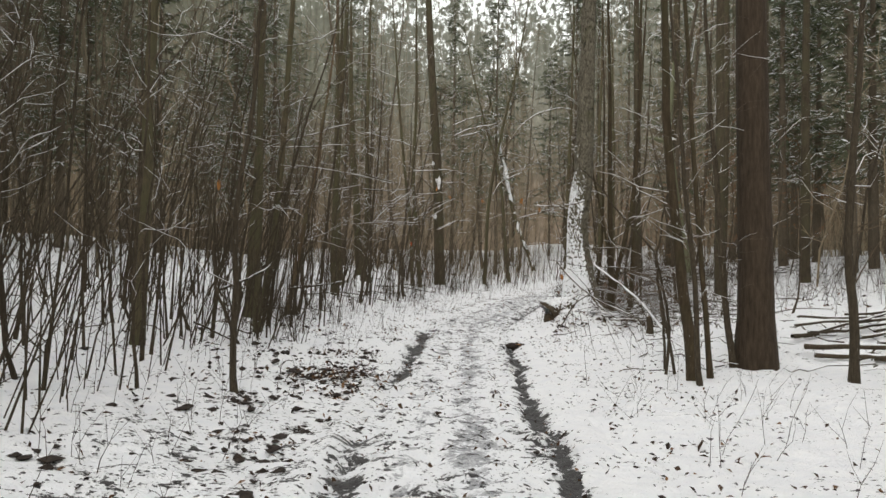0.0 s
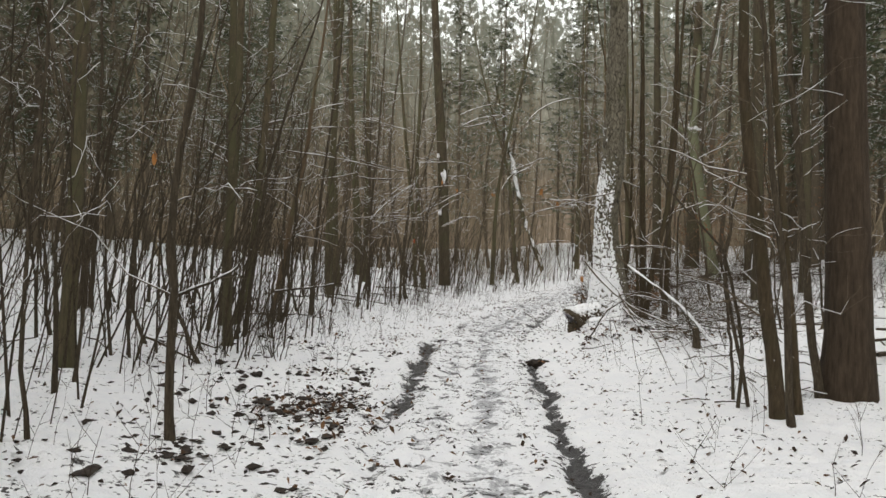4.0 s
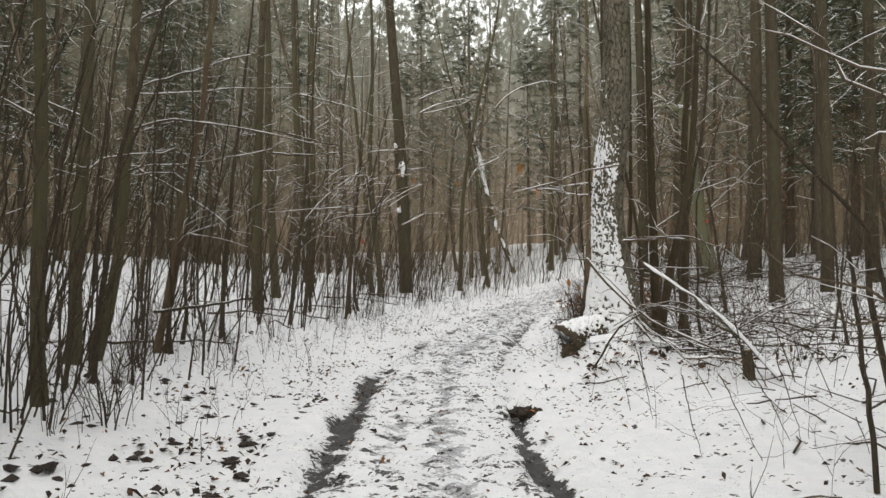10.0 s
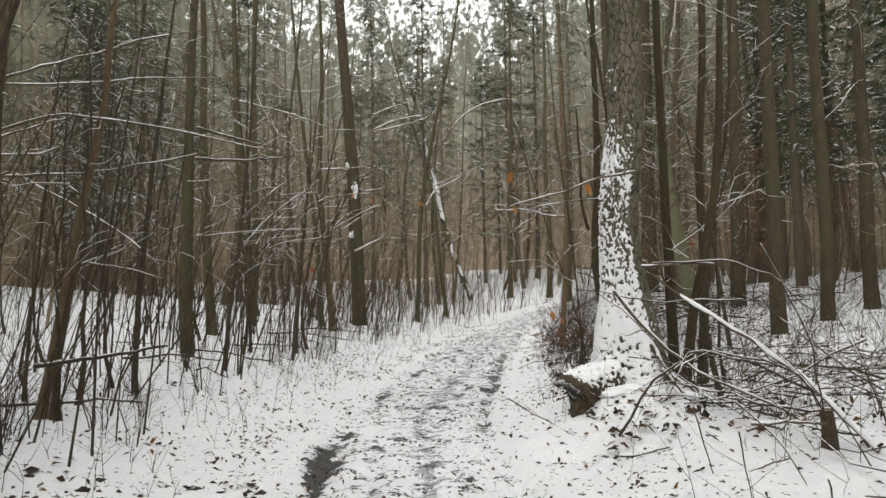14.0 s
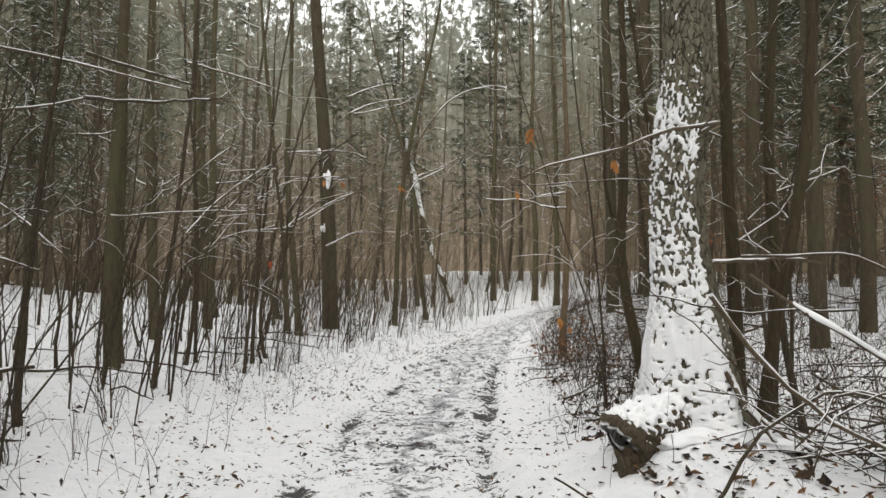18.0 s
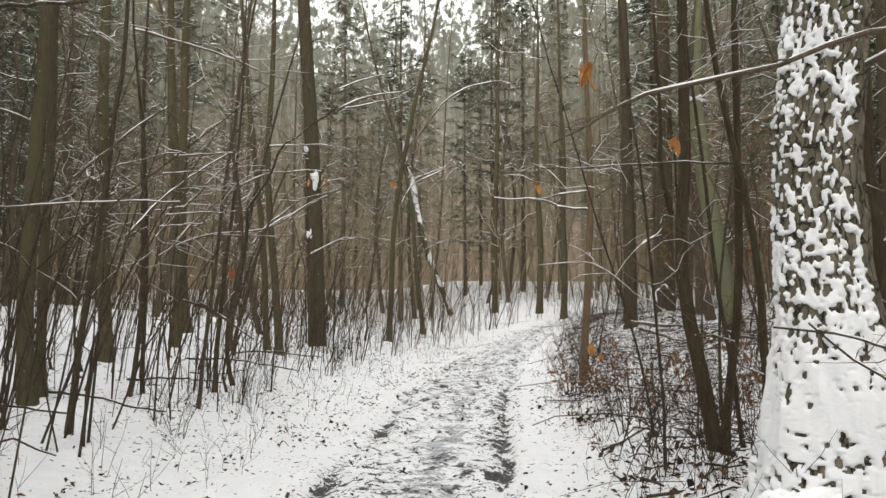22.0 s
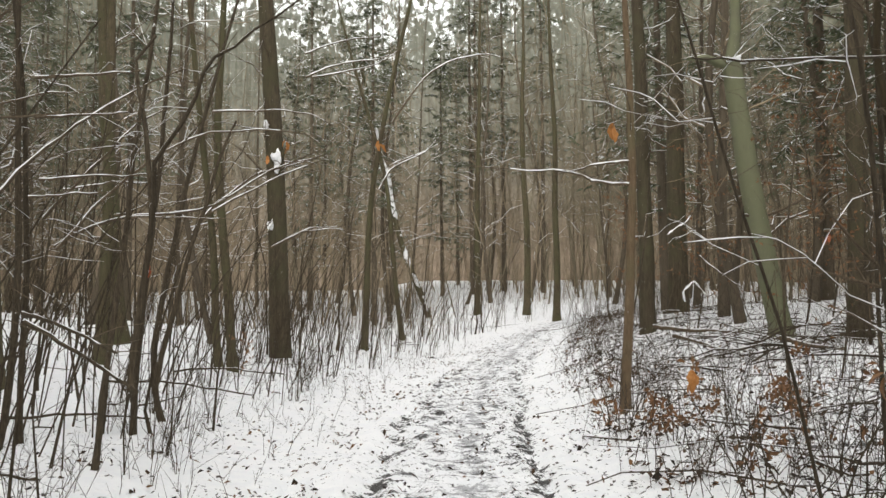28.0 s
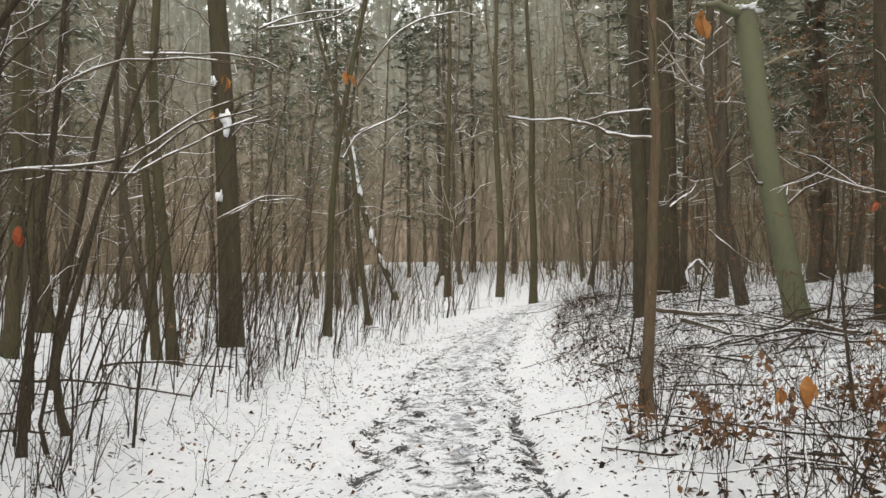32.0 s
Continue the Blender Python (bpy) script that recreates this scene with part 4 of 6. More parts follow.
bough("thin_branch", "thin dark branch crossing in front of the birch", [(3.26, 14.10, 1.32), (2.89, 14.06, 1.32), (2.38, 14.02, 1.30), (2.03, 13.98, 1.31), (1.83, 13.94, 1.37), (1.47, 13.90, 1.40)], .009, .004, BARK_DARK, 4, 821, "branch", .4)
bough("thin_branch", "thin dark branch slanting across the birch", [(2.64, 13.80, 0.48), (2.45, 13.84, 0.70), (2.18, 13.88, 1.00), (1.97, 13.92, 1.22), (1.68, 13.96, 1.45)], .008, .004, BARK_DARK, 4, 822, "branch", .4)
bough("snowy_branch", "thick white snowy branch at the foot of the birch", [(2.36, 14.25, 0.90), (2.45, 14.21, 0.70), (2.59, 14.17, 0.56), (2.81, 14.13, 0.41), (3.10, 14.09, 0.23)], .022, .014, TWIG, 3, 823, "branch", 1.6)
bough("lying_pole", "snow-lined pole lying in the brush", [(5.89, 27.00, 1.06), (7.02, 27.04, 0.99), (8.06, 27.08, 0.91)], .04, .025, TWIG, 2, 824, "fallen branch", 1.1)
bough("lying_pole", "snow-lined pole lying in the brush", [(5.55, 25.50, 0.97), (6.24, 25.46, 0.79), (6.85, 25.42, 0.64)], .035, .02, TWIG, 2, 825, "fallen branch", 1.1)
bough("lying_pole", "thin pole lying in the brush", [(6.44, 24.00, 0.99), (6.98, 24.04, 0.84), (7.63, 24.08, 0.76)], .03, .018, TWIG, 2, 826, "fallen branch", .9)
bough("arching_branch", "thin dark arching shoot in the brush", [(3.21, 12.60, 0.34), (2.86, 12.56, 0.81), (2.39, 12.52, 1.02), (1.97, 12.48, 0.93), (1.81, 12.44, 0.63)], .008, .003, BARK_DARK, 6, 827, "branch", .4)
bough("arching_branch", "thin dark arching shoot in the brush", [(3.67, 12.20, -0.52), (3.40, 12.24, 0.40), (3.22, 12.28, 1.03), (3.09, 12.32, 1.37)], .008, .003, BARK_DARK, 5, 828, "branch", .4)
bough("arching_branch", "thin dark arching shoot in the brush", [(3.03, 12.40, 0.33), (2.87, 12.36, 1.03), (2.58, 12.32, 1.58), (2.37, 12.28, 1.93)], .007, .003, BARK_DARK, 5, 829, "branch", .4)
bough("arching_branch", "thin drooping shoot hanging over the snow", [(1.82, 12.00, 0.66), (1.91, 12.04, 0.43), (2.04, 12.08, 0.10), (2.06, 12.12, 0.06)], .006, .002, TWIG, 2, 830, "branch", .2)
bough("arching_branch", "thin drooping shoot hanging over the snow", [(2.03, 11.80, 0.72), (2.29, 11.76, 0.45), (2.51, 11.72, 0.00), (2.54, 11.68, -0.31)], .006, .002, TWIG, 2, 831, "branch", .2)
bough("level_branch", "long rising branch with a line of snow", [(-4.16, 14.80, 3.67), (-3.71, 14.84, 3.80), (-3.11, 14.88, 3.95), (-2.69, 14.92, 4.14), (-2.18, 14.96, 4.22)], .014, .005, TWIG, 5, 832, "branch", 1.1)
bough("level_branch", "long level branch with a line of snow", [(-4.42, 15.30, 3.79), (-3.35, 15.26, 3.82), (-2.31, 15.22, 3.87), (-1.66, 15.18, 3.88)], .012, .004, TWIG, 6, 833, "branch", 1.0)
bough("level_branch", "long sagging branch with a line of snow", [(-4.05, 14.60, 3.11), (-3.52, 14.64, 3.27), (-2.95, 14.68, 3.23), (-2.27, 14.72, 3.13), (-1.63, 14.76, 2.95), (-1.12, 14.80, 2.86)], .014, .004, TWIG, 7, 834, "branch", 1.0)
bough("arching_branch", "thin rising branch with a line of snow", [(-2.15, 17.00, 2.48), (-1.72, 16.96, 2.85), (-1.33, 16.92, 3.09)], .010, .004, TWIG, 4, 835, "branch", 1.0)
bough("level_branch", "thin level branch dusted with snow", [(-2.75, 17.00, 2.25), (-1.97, 17.04, 2.33), (-1.11, 17.08, 2.36)], .009, .004, TWIG, 4, 836, "branch", .9)
bough("lying_branch", "dark branch lying low in the thicket", [(-3.65, 14.50, 0.81), (-2.89, 14.46, 0.88), (-2.37, 14.42, 0.93)], .022, .012, BARK_DARK, 4, 837, "fallen branch", .7)
bough("snowy_branch", "thin snowy branch slanting through the brush", [(1.54, 12.80, 1.45), (1.88, 12.84, 1.09), (2.29, 12.88, 0.84), (2.86, 12.92, 0.58), (3.17, 12.96, 0.47)], .013, .008, TWIG, 5, 838, "branch", 1.2)
bough("thin_branch", "thin dark branch arching through the brush", [(2.20, 13.70, 1.67), (2.94, 13.66, 1.68), (3.39, 13.62, 1.51), (3.71, 13.58, 1.17)], .011, .005, BARK_DARK, 5, 839, "branch", .6)
bough("snowy_branch", "snow-covered branch at the foot of the birch", [(2.36, 14.00, 0.69), (2.57, 14.04, 0.45), (2.99, 14.08, 0.26)], .016, .010, TWIG, 4, 840, "branch", 1.3)
bough("lying_branch", "snow-lined stick lying on the snow", [(2.43, 12.40, 0.45), (2.69, 12.36, 0.48), (2.96, 12.32, 0.46)], .014, .008, TWIG, 3, 841, "fallen branch", 1.1)
bough("thin_branch", "thin dark shoot bending over the snow", [(0.61, 12.30, 0.71), (0.85, 12.34, 0.56), (1.09, 12.38, 0.42)], .006, .002, BARK_DARK, 4, 842, "branch", .3)
bough("thin_branch", "thin dark shoot rising from the brush", [(3.54, 12.50, 0.66), (3.17, 12.46, 0.88), (2.82, 12.42, 1.11), (2.52, 12.38, 1.41)], .008, .003, BARK_DARK, 5, 843, "branch", .3)
bough("thin_branch", "long dark branch slanting out of the thicket", [(-2.11, 14.50, 3.14), (-1.80, 14.54, 3.06), (-1.57, 14.58, 2.99), (-1.31, 14.62, 2.94)], .014, .006, BARK_DARK, 6, 844, "branch", .5)
bough("thin_branch", "long dark level branch out of the thicket", [(-2.15, 14.60, 2.84), (-1.68, 14.56, 2.79), (-1.38, 14.52, 2.79), (-1.12, 14.48, 2.80)], .013, .005, BARK_DARK, 6, 845, "branch", .6)
bough("level_branch", "thin branch dusted with snow", [(-2.33, 15.00, 2.66), (-2.17, 15.04, 2.67), (-2.03, 15.08, 2.73)], .010, .004, TWIG, 4, 846, "branch", .9)
bough("arching_branch", "rising branch with a line of snow", [(-2.78, 20.20, 2.30), (-2.41, 20.16, 2.77), (-1.92, 20.12, 3.18), (-1.23, 20.08, 3.48)], .015, .005, TWIG, 6, 847, "branch", 1.1)
bough("arching_branch", "rising branch with a line of snow", [(-1.83, 24.30, 2.73), (-1.25, 24.34, 3.14), (-0.73, 24.38, 3.40), (-0.15, 24.42, 3.65)], .016, .006, TWIG, 5, 848, "branch", 1.2)
bough("arching_branch", "far branch white with snow", [(-0.67, 30.00, 7.01), (0.38, 29.96, 7.42), (1.44, 29.92, 7.58)], .018, .007, TWIG, 5, 849, "branch", 1.3)
bough("arching_branch", "far branch white with snow", [(-0.54, 30.30, 6.56), (0.78, 30.34, 6.91), (1.53, 30.38, 7.46)], .018, .007, TWIG, 5, 850, "branch", 1.3)
bough("arching_branch", "thin arching branch with a line of snow", [(-1.14, 27.00, 2.51), (-0.39, 26.96, 2.84), (0.27, 26.92, 2.85)], .014, .005, TWIG, 4, 851, "branch", 1.0)
bough("level_branch", "thin level branch dusted with snow", [(-2.36, 20.00, 2.40), (-2.07, 20.04, 2.44), (-1.76, 20.08, 2.46)], .009, .004, TWIG, 4, 852, "branch", 1.0)
bough("arching_branch", "long crooked branch with a line of snow", [(-3.00, 22.30, 2.19), (-2.67, 22.26, 2.39), (-2.29, 22.22, 2.55), (-1.59, 22.18, 2.59), (-1.24, 22.14, 2.70), (-0.88, 22.10, 2.97), (-0.52, 22.06, 3.11), (-0.17, 22.02, 3.23)], .017, .006, TWIG, 7, 853, "branch", 1.2)
bough("arching_branch", "far branch white with snow", [(-0.67, 30.50, 6.65), (-0.02, 30.54, 6.97), (0.96, 30.58, 7.17), (1.63, 30.62, 7.48)], .020, .007, TWIG, 6, 854, "branch", 1.3)
bough("level_branch", "level branch dusted with snow", [(-1.94, 19.00, 3.03), (-1.53, 18.96, 3.04), (-1.29, 18.92, 3.07)], .011, .004, TWIG, 5, 855, "branch", 1.0)
bough("level_branch", "level branch dusted with snow", [(-2.32, 20.00, 3.02), (-2.06, 20.04, 3.05), (-1.81, 20.08, 3.07), (-1.54, 20.12, 3.12)], .011, .004, TWIG, 5, 856, "branch", 1.0)
bough("thin_branch", "thin dark fallen stem leaning in the thicket", [(-1.59, 18.00, 1.55), (-1.36, 17.96, 1.46), (-1.13, 17.92, 1.33)], .012, .006, BARK_DARK, 3, 857, "branch", .4)
bough("thin_branch", "thin dark fallen stem leaning in the thicket", [(-1.27, 17.20, 1.53), (-1.07, 17.24, 1.40), (-0.88, 17.28, 1.24)], .010, .006, BARK_DARK, 3, 858, "branch", .4)
bough("arching_branch", "far branch white with snow", [(1.58, 34.00, 5.33), (2.39, 33.96, 5.68), (2.99, 33.92, 5.97)], .020, .008, TWIG, 4, 859, "branch", 1.2)
bough("slender_tree", "slim leaning bare tree streaked with snow", [(-1.84, 22.00, 0.76), (-1.66, 22.04, 1.65), (-1.53, 22.08, 2.25), (-1.30, 22.12, 3.07), (-1.11, 22.16, 3.54)], .030, .012, BARK_DARK, 6, 860, "tree", .5)
bough("slender_tree", "slim dark bare tree arching over", [(-1.26, 19.00, 1.63), (-1.19, 18.96, 2.25), (-1.15, 18.92, 2.50), (-0.92, 18.88, 2.79), (-0.81, 18.84, 3.09), (-0.56, 18.80, 3.26), (-0.21, 18.76, 3.51)], .018, .006, BARK_DARK, 7, 861, "tree", .6)
bough("slender_tree", "slim dark crooked bare tree", [(-1.40, 19.30, 1.01), (-1.34, 19.34, 1.64), (-1.27, 19.38, 2.16), (-1.36, 19.42, 2.72), (-1.43, 19.46, 3.02), (-1.48, 19.50, 3.33), (-1.34, 19.54, 3.54)], .024, .010, BARK_DARK, 6, 862, "tree", .4)
bough("slender_tree", "slim dark leaning tree beside the track", [(2.88, 17.60, 1.49), (2.86, 17.56, 1.75), (2.78, 17.52, 2.43), (2.68, 17.48, 3.22)], .018, .008, BARK_DARK, 3, 863, "tree", .3)

bough("arching_sapling", "thin dark sapling arching over towards the track", [(2.47, 9.10, 0.03), (2.50, 9.12, 0.53), (2.41, 9.10, 1.09), (2.35, 9.12, 1.36), (2.23, 9.10, 1.57), (1.83, 9.12, 2.01), (1.62, 9.10, 2.28), (1.34, 9.12, 2.52)], .020, .006, BARK_DARK, 8, 869, "sapling", .5)
bough("forked_limb", "dark upright limb forking from the mossy tree", [(2.60, 17.18, 2.30), (2.52, 17.15, 2.55), (2.45, 17.15, 3.18), (2.40, 17.15, 4.0)], .024, .012, BARK_MOSSY, 4, 868, "branch", .2)
bough("crooked_shoot", "crooked dark shoot rising out of the snow of the thicket", [(-2.93, 9.70, 0.06), (-3.13, 9.74, 0.26), (-3.34, 9.70, 0.85), (-3.39, 9.74, 1.02), (-3.41, 9.70, 1.42), (-3.40, 9.74, 1.64)], .026, .012, BARK_DARK, 5, 870, "sapling", 0)
bough("snowy_branch", "bent branch of the crooked shoot with a line of snow", [(-3.36, 9.70, 0.99), (-3.02, 9.74, 1.12), (-2.71, 9.70, 1.28), (-2.64, 9.74, 1.47)], .018, .010, BARK_DARK, 4, 871, "branch", 1.0)
bough("thin_branch", "dark branch slanting down to the crooked shoot", [(-3.72, 9.70, 0.55), (-3.41, 9.74, 0.39), (-3.15, 9.70, 0.27)], .015, .010, BARK_DARK, 3, 872, "branch", .5)
bough("forked_shoot", "dark forked shoot beside the mossy tree", [(2.56, 9.50, 0.05), (2.52, 9.54, 0.75), (2.46, 9.54, 1.25), (2.41, 9.50, 1.55)], .018, .011, BARK_DARK, 4, 873, "sapling", .2)
bough("forked_shoot", "dark forked shoot beside the mossy tree", [(2.60, 9.20, 0.05), (2.42, 9.24, 1.17), (2.35, 9.20, 1.57), (2.41, 9.24, 1.97), (2.55, 9.20, 2.8)], .020, .010, BARK_DARK, 5, 874, "sapling", .2)
for k, (xa, xb, y, top, foot) in enumerate(((1.70, 1.82, 10.3, 0.62, 0.06), (1.88, 2.18, 10.1, 0.66, 0.05), (2.40, 2.60, 10.4, 0.78, 0.04), (2.24, 2.58, 10.4, 0.60, 0.04), (2.86, 2.97, 10.2, 0.34, 0.04), (1.55, 1.66, 10.8, 0.74, 0.2))):
    bough("drooping_shoot", "thin drooping shoot with its tip in the snow", [(xa, y, top), ((xa + xb) / 2 - 0.02, y - 0.02, (top + foot) * 0.55), (xb, y, foot)], .0045, .002, BARK_DARK, 3, 880 + k, "branch", 0)
for k, (xa, ya, xb, yb) in enumerate(((2.0, 9.34, 2.29, 9.36), (2.3, 9.25, 2.6, 9.15), (1.55, 12.9, 1.95, 12.75), (2.2, 12.0, 2.55, 12.15))):
    bough("fallen_stick", "short dark stick lying on the snow", [(xa, ya, land(xa, ya) + 0.02), ((xa + xb) / 2, (ya + yb) / 2 + 0.02, land(xa, ya) + 0.035), (xb, yb, land(xb, yb) + 0.02)], .009, .005, BARK_DARK, 2, 890 + k, "stick", .3, (0.06, 0.2))

for k, (x0, y0, x1, y1) in enumerate(((-3.9, 20.4, -2.2, 20.1), (-4.4, 18.9, -3.0, 19.3), (-3.4, 22.4, -2.1, 22.8), (-4.3, 14.6, -2.9, 15.6), (-3.2, 25.0, -1.2, 24.6), (-2.6, 26.4, -0.9, 27.0))):
    m = ((x0 + x1) / 2, (y0 + y1) / 2)
    bough("fallen_branch", "thin dark fallen branch lying low in the snow", [(x0, y0, land(x0, y0) + 0.06), (*m, land(*m) + 0.12), (x1, y1, land(x1, y1) + 0.05)], 0.02, 0.009, BARK_DARK, 4, 20 + k, "fallen branch", 0.7)


def trunk_snow():
    """Snow caught on a broken limb of the big tree in the thicket."""
    ob = thing("broken_limb", "broken limb stub of the big tree, heaped with snow", "branch", (-1.42, 30.1, 4.2))
    P = np.array([[[0, 0, 0], [0.12, -0.08, 0.3], [0.26, -0.1, 0.55], [0.42, -0.1, 0.8]]])
    piece("stub", quick_mesh("stub", *tubes(P, np.array([[0.07, 0.06, 0.05, 0.03]]), 8), BARK_TREE), ob)
    s = piece("snow_lump", lump("snow_lump", SNOW, (0.09, 0.09, 0.2), 31.0, 0.8), ob, "lump of snow")
    s.location = (0.16, -0.16, 0.42)
    for k, z in enumerate((3.2, 5.4)):
        d = new("snow_pad", lump("snow_pad", SNOW, (0.05, 0.045, 0.09 - 0.03 * k), 33.0 + k, 1.2, 3))
        d.location = (-1.38 - 0.12 * k, 29.98, z)
        tagged(d, "pad of snow stuck to the big trunk", "snow", "snow pads on the trunk")


trunk_snow()


def cut_post():
    ob = thing("cut_stub", "short cut stub with pale wood at its top", "stump", spot(3.15, 12.6, 0.05))
    P = np.array([[[0, 0, 0], [0, 0, 0.15], [-0.02, 0, 0.32]]])
    piece("wood", quick_mesh("wood", *tubes(P, np.array([[0.07, 0.055, 0.05]]), 10), BARK_DARK), ob)
    V, F = tubes(np.array([[[-0.02, 0, 0.318], [-0.02, 0, 0.324]]]), np.array([[0.052, 0.002]]), 10)
    piece("cut_face", quick_mesh("cut_face", V, F, WOOD_CUT), ob)


cut_post()

# cut poles stacked on the forest floor
for k in range(12):
    rng = np.random.default_rng(300 + k)
    x, y = 4.6 + 0.16 * k + rng.uniform(-0.2, 0.2), 9.9 + (k % 6) * 0.45 + rng.uniform(-0.1, 0.1)
    a = radians(rng.uniform(-40, 30))
    L = rng.uniform(1.6, 3.4)
    dx, dy = L * math.cos(a), L * math.sin(a)
    h = 0.07 + 0.08 * (k % 3)
    bough("cut_pole", "thin cut pole on the snowy forest floor", [(x, y, land(x, y) + h), (x + dx / 2, y + dy / 2, land(x + dx / 2, y + dy / 2) + h), (x + dx, y + dy, land(x + dx, y + dy) + h)], rng.uniform(0.02, 0.045), 0.015, BARK_DARK, 3, 320 + k, "log", 0.9)


# ---- young trees of the thicket, built once and repeated ----
def sapling_kind(seed, height, radius, lean, many):
    rng = np.random.default_rng(seed)
    s = np.linspace(0, 1, 10)
    bend = rng.uniform(-1, 1, 2)
    P = np.stack([lean * height * s**1.3 + 0.2 * bend[0] * np.sin(s * 5), 0.3 * lean * height * s * bend[1] + 0.1 * bend[1] * np.sin(s * 4), height * s - 0.05], 1)
    P[1:] += np.cumsum(rng.normal(0, 0.045, (9, 3)), axis=0)
    P = P[None]
    R = (radius * (1 - 0.8 * s) + radius * 0.4 * np.exp(-s * 40))[None]
    B, BR = limbs(rng, P, R, many, 0.28, 0.97, (0.3, 1.25), (5, 60), 5, 0.08, 0.06, 0.4)
    W, WR = limbs(rng, B, BR, 3, 0.2, 1.0, (0.12, 0.5), (-20, 55), 4, 0.1, 0.08, 0.55)
    ob = thing("sapling", "thin bare sapling of the thicket, twigs dusted with snow", "sapling", (0, 0, -50), "saplings of the thicket")
    piece("stem", quick_mesh("stem", *tubes(P, R, 6), BARK_DARK), ob)
    tagged(piece("crown", quick_mesh("crown", *joined(tubes(B, BR, 3), tubes(W, WR, 3)), TWIG), ob), kind="stuff")
    tagged(piece("snow_cover", quick_mesh("snow_cover", *joined(snow_on(rng, B, BR, 0.45, 0.82, 1.0), snow_on(rng, W, WR, 0.12, 0.8)), SNOW), ob), kind="stuff")
    return ob


def plant_saplings():
    rng = np.random.default_rng(77)
    kinds = [sapling_kind(400 + k, rng.uniform(3.2, 7.5), rng.uniform(0.013, 0.032), rng.uniform(0.02, 0.32), int(rng.integers(9, 17))) for k in range(14)]
    used = set()
    n = 0
    while n < 180:
        y = rng.uniform(3.5, 42) if n % 4 == 0 else rng.uniform(3.5, 25)
        if n % 5 < 2:
            y = rng.uniform(4.5, 16)
        if rng.uniform() < 0.8:
            o = -3.3 - abs(rng.exponential(4.5)) - (0.6 if y < 6 else 0)
        else:
            o = 2.3 + rng.exponential(4.0)
            if y < 15:
                o += 2.5
        x = o + float(track(y))
        if o > 0 and abs(x - 4.5) < 3.5 and y < 13:
            continue
        k = int(rng.integers(0, len(kinds)))
        m = Matrix.Translation(spot(x, y, 0.03)) @ Matrix.Rotation(rng.uniform(-1.0, 1.0) if rng.uniform() < 0.7 else rng.uniform(0, 6.28), 4, "Z") @ Matrix.Rotation(rng.normal(0, 0.05), 4, "X")
        if k not in used:
            kinds[k].matrix_basis = m
            used.add(k)
        else:
            copy_thing(kinds[k], m)
        n += 1


plant_saplings()


# ---- undergrowth, far woods ----
def stalks(name, label, n, region, height, radius, seed, twigs=2, mat=None, tilt=0.06, spread=0.2):
    rng = np.random.default_rng(seed)
    x, y = region(rng, n)
    z = land(x, y)
    n = len(x)
    h = rng.uniform(*height, n)
    s = np.linspace(0, 1, 4)
    lean = rng.normal(0, spread, (n, 2)) + np.array([tilt, 0])
    P = np.stack([x[:, None] + lean[:, :1] * h[:, None] * s**1.4, y[:, None] + lean[:, 1:] * h[:, None] * s**1.4, z[:, None] - 0.03 + h[:, None] * s], -1)
    P[:, 1:] += np.cumsum(rng.normal(0, 0.02, (n, 3, 3)), axis=1) * h[:, None, None]
    R = rng.uniform(*radius, n)[:, None] * (1 - 0.65 * s)
    parts = [tubes(P, R, 3)]
    if twigs:
        B, BR = limbs(rng, P, R, twigs, 0.25, 0.95, (0.12, 0.5), (10, 60), 3, 0, 0.05, 0.6, 0.4)
        parts.append(tubes(B, BR, 3))
    ob = new(name, quick_mesh(name, *joined(*parts), mat or STALK))
    return tagged(ob, label, "undergrowth", kind="stuff")


def left_side(rng, n):
    y = rng.uniform(3, 48, n)
    o = -2.8 - rng.exponential(5.0, n) - 0.5 * (y < 7)
    return o + track(y), y


def right_side(rng, n):
    y = rng.uniform(14.5, 46, n)
    o = 1.55 + rng.exponential(2.4, n)
    return o + track(y), y


def verge(rng, n):
    y = rng.uniform(3, 32, n)
    o = np.where(rng.uniform(0, 1, n) < 0.6, -1.6 - rng.uniform(0, 1.6, n), 1.35 + rng.uniform(0, 2.2, n))
    return o + track(y), y


def by_birch(rng, n):
    return 2.6 + np.abs(rng.normal(0, 1.5, n)), rng.normal(13.8, 1.2, n)


stalks("undergrowth", "dense thin brown stalks standing in the snow of the thicket", 330, left_side, (0.3, 1.8), (0.004, 0.008), 51, 3, tilt=0.15)


def left_edge(rng, n):
    y = rng.uniform(3.5, 40, n)
    o = -2.6 - rng.exponential(3.0, n) - 0.5 * (y < 7)
    return o + track(y), y


stalks("thicket_stems", "dark thin stems leaning out of the thicket", 520, left_edge, (0.9, 3.6), (0.006, 0.017), 56, 5, BARK_DARK, 0.22)
stalks("thicket_stems", "dark thin stems crowding the edge of the thicket", 110, lambda rng, n: (-3.0 - rng.exponential(2.2, n), rng.uniform(3.5, 13, n)), (1.0, 3.8), (0.005, 0.013), 57, 6, BARK_DARK, 0.25)


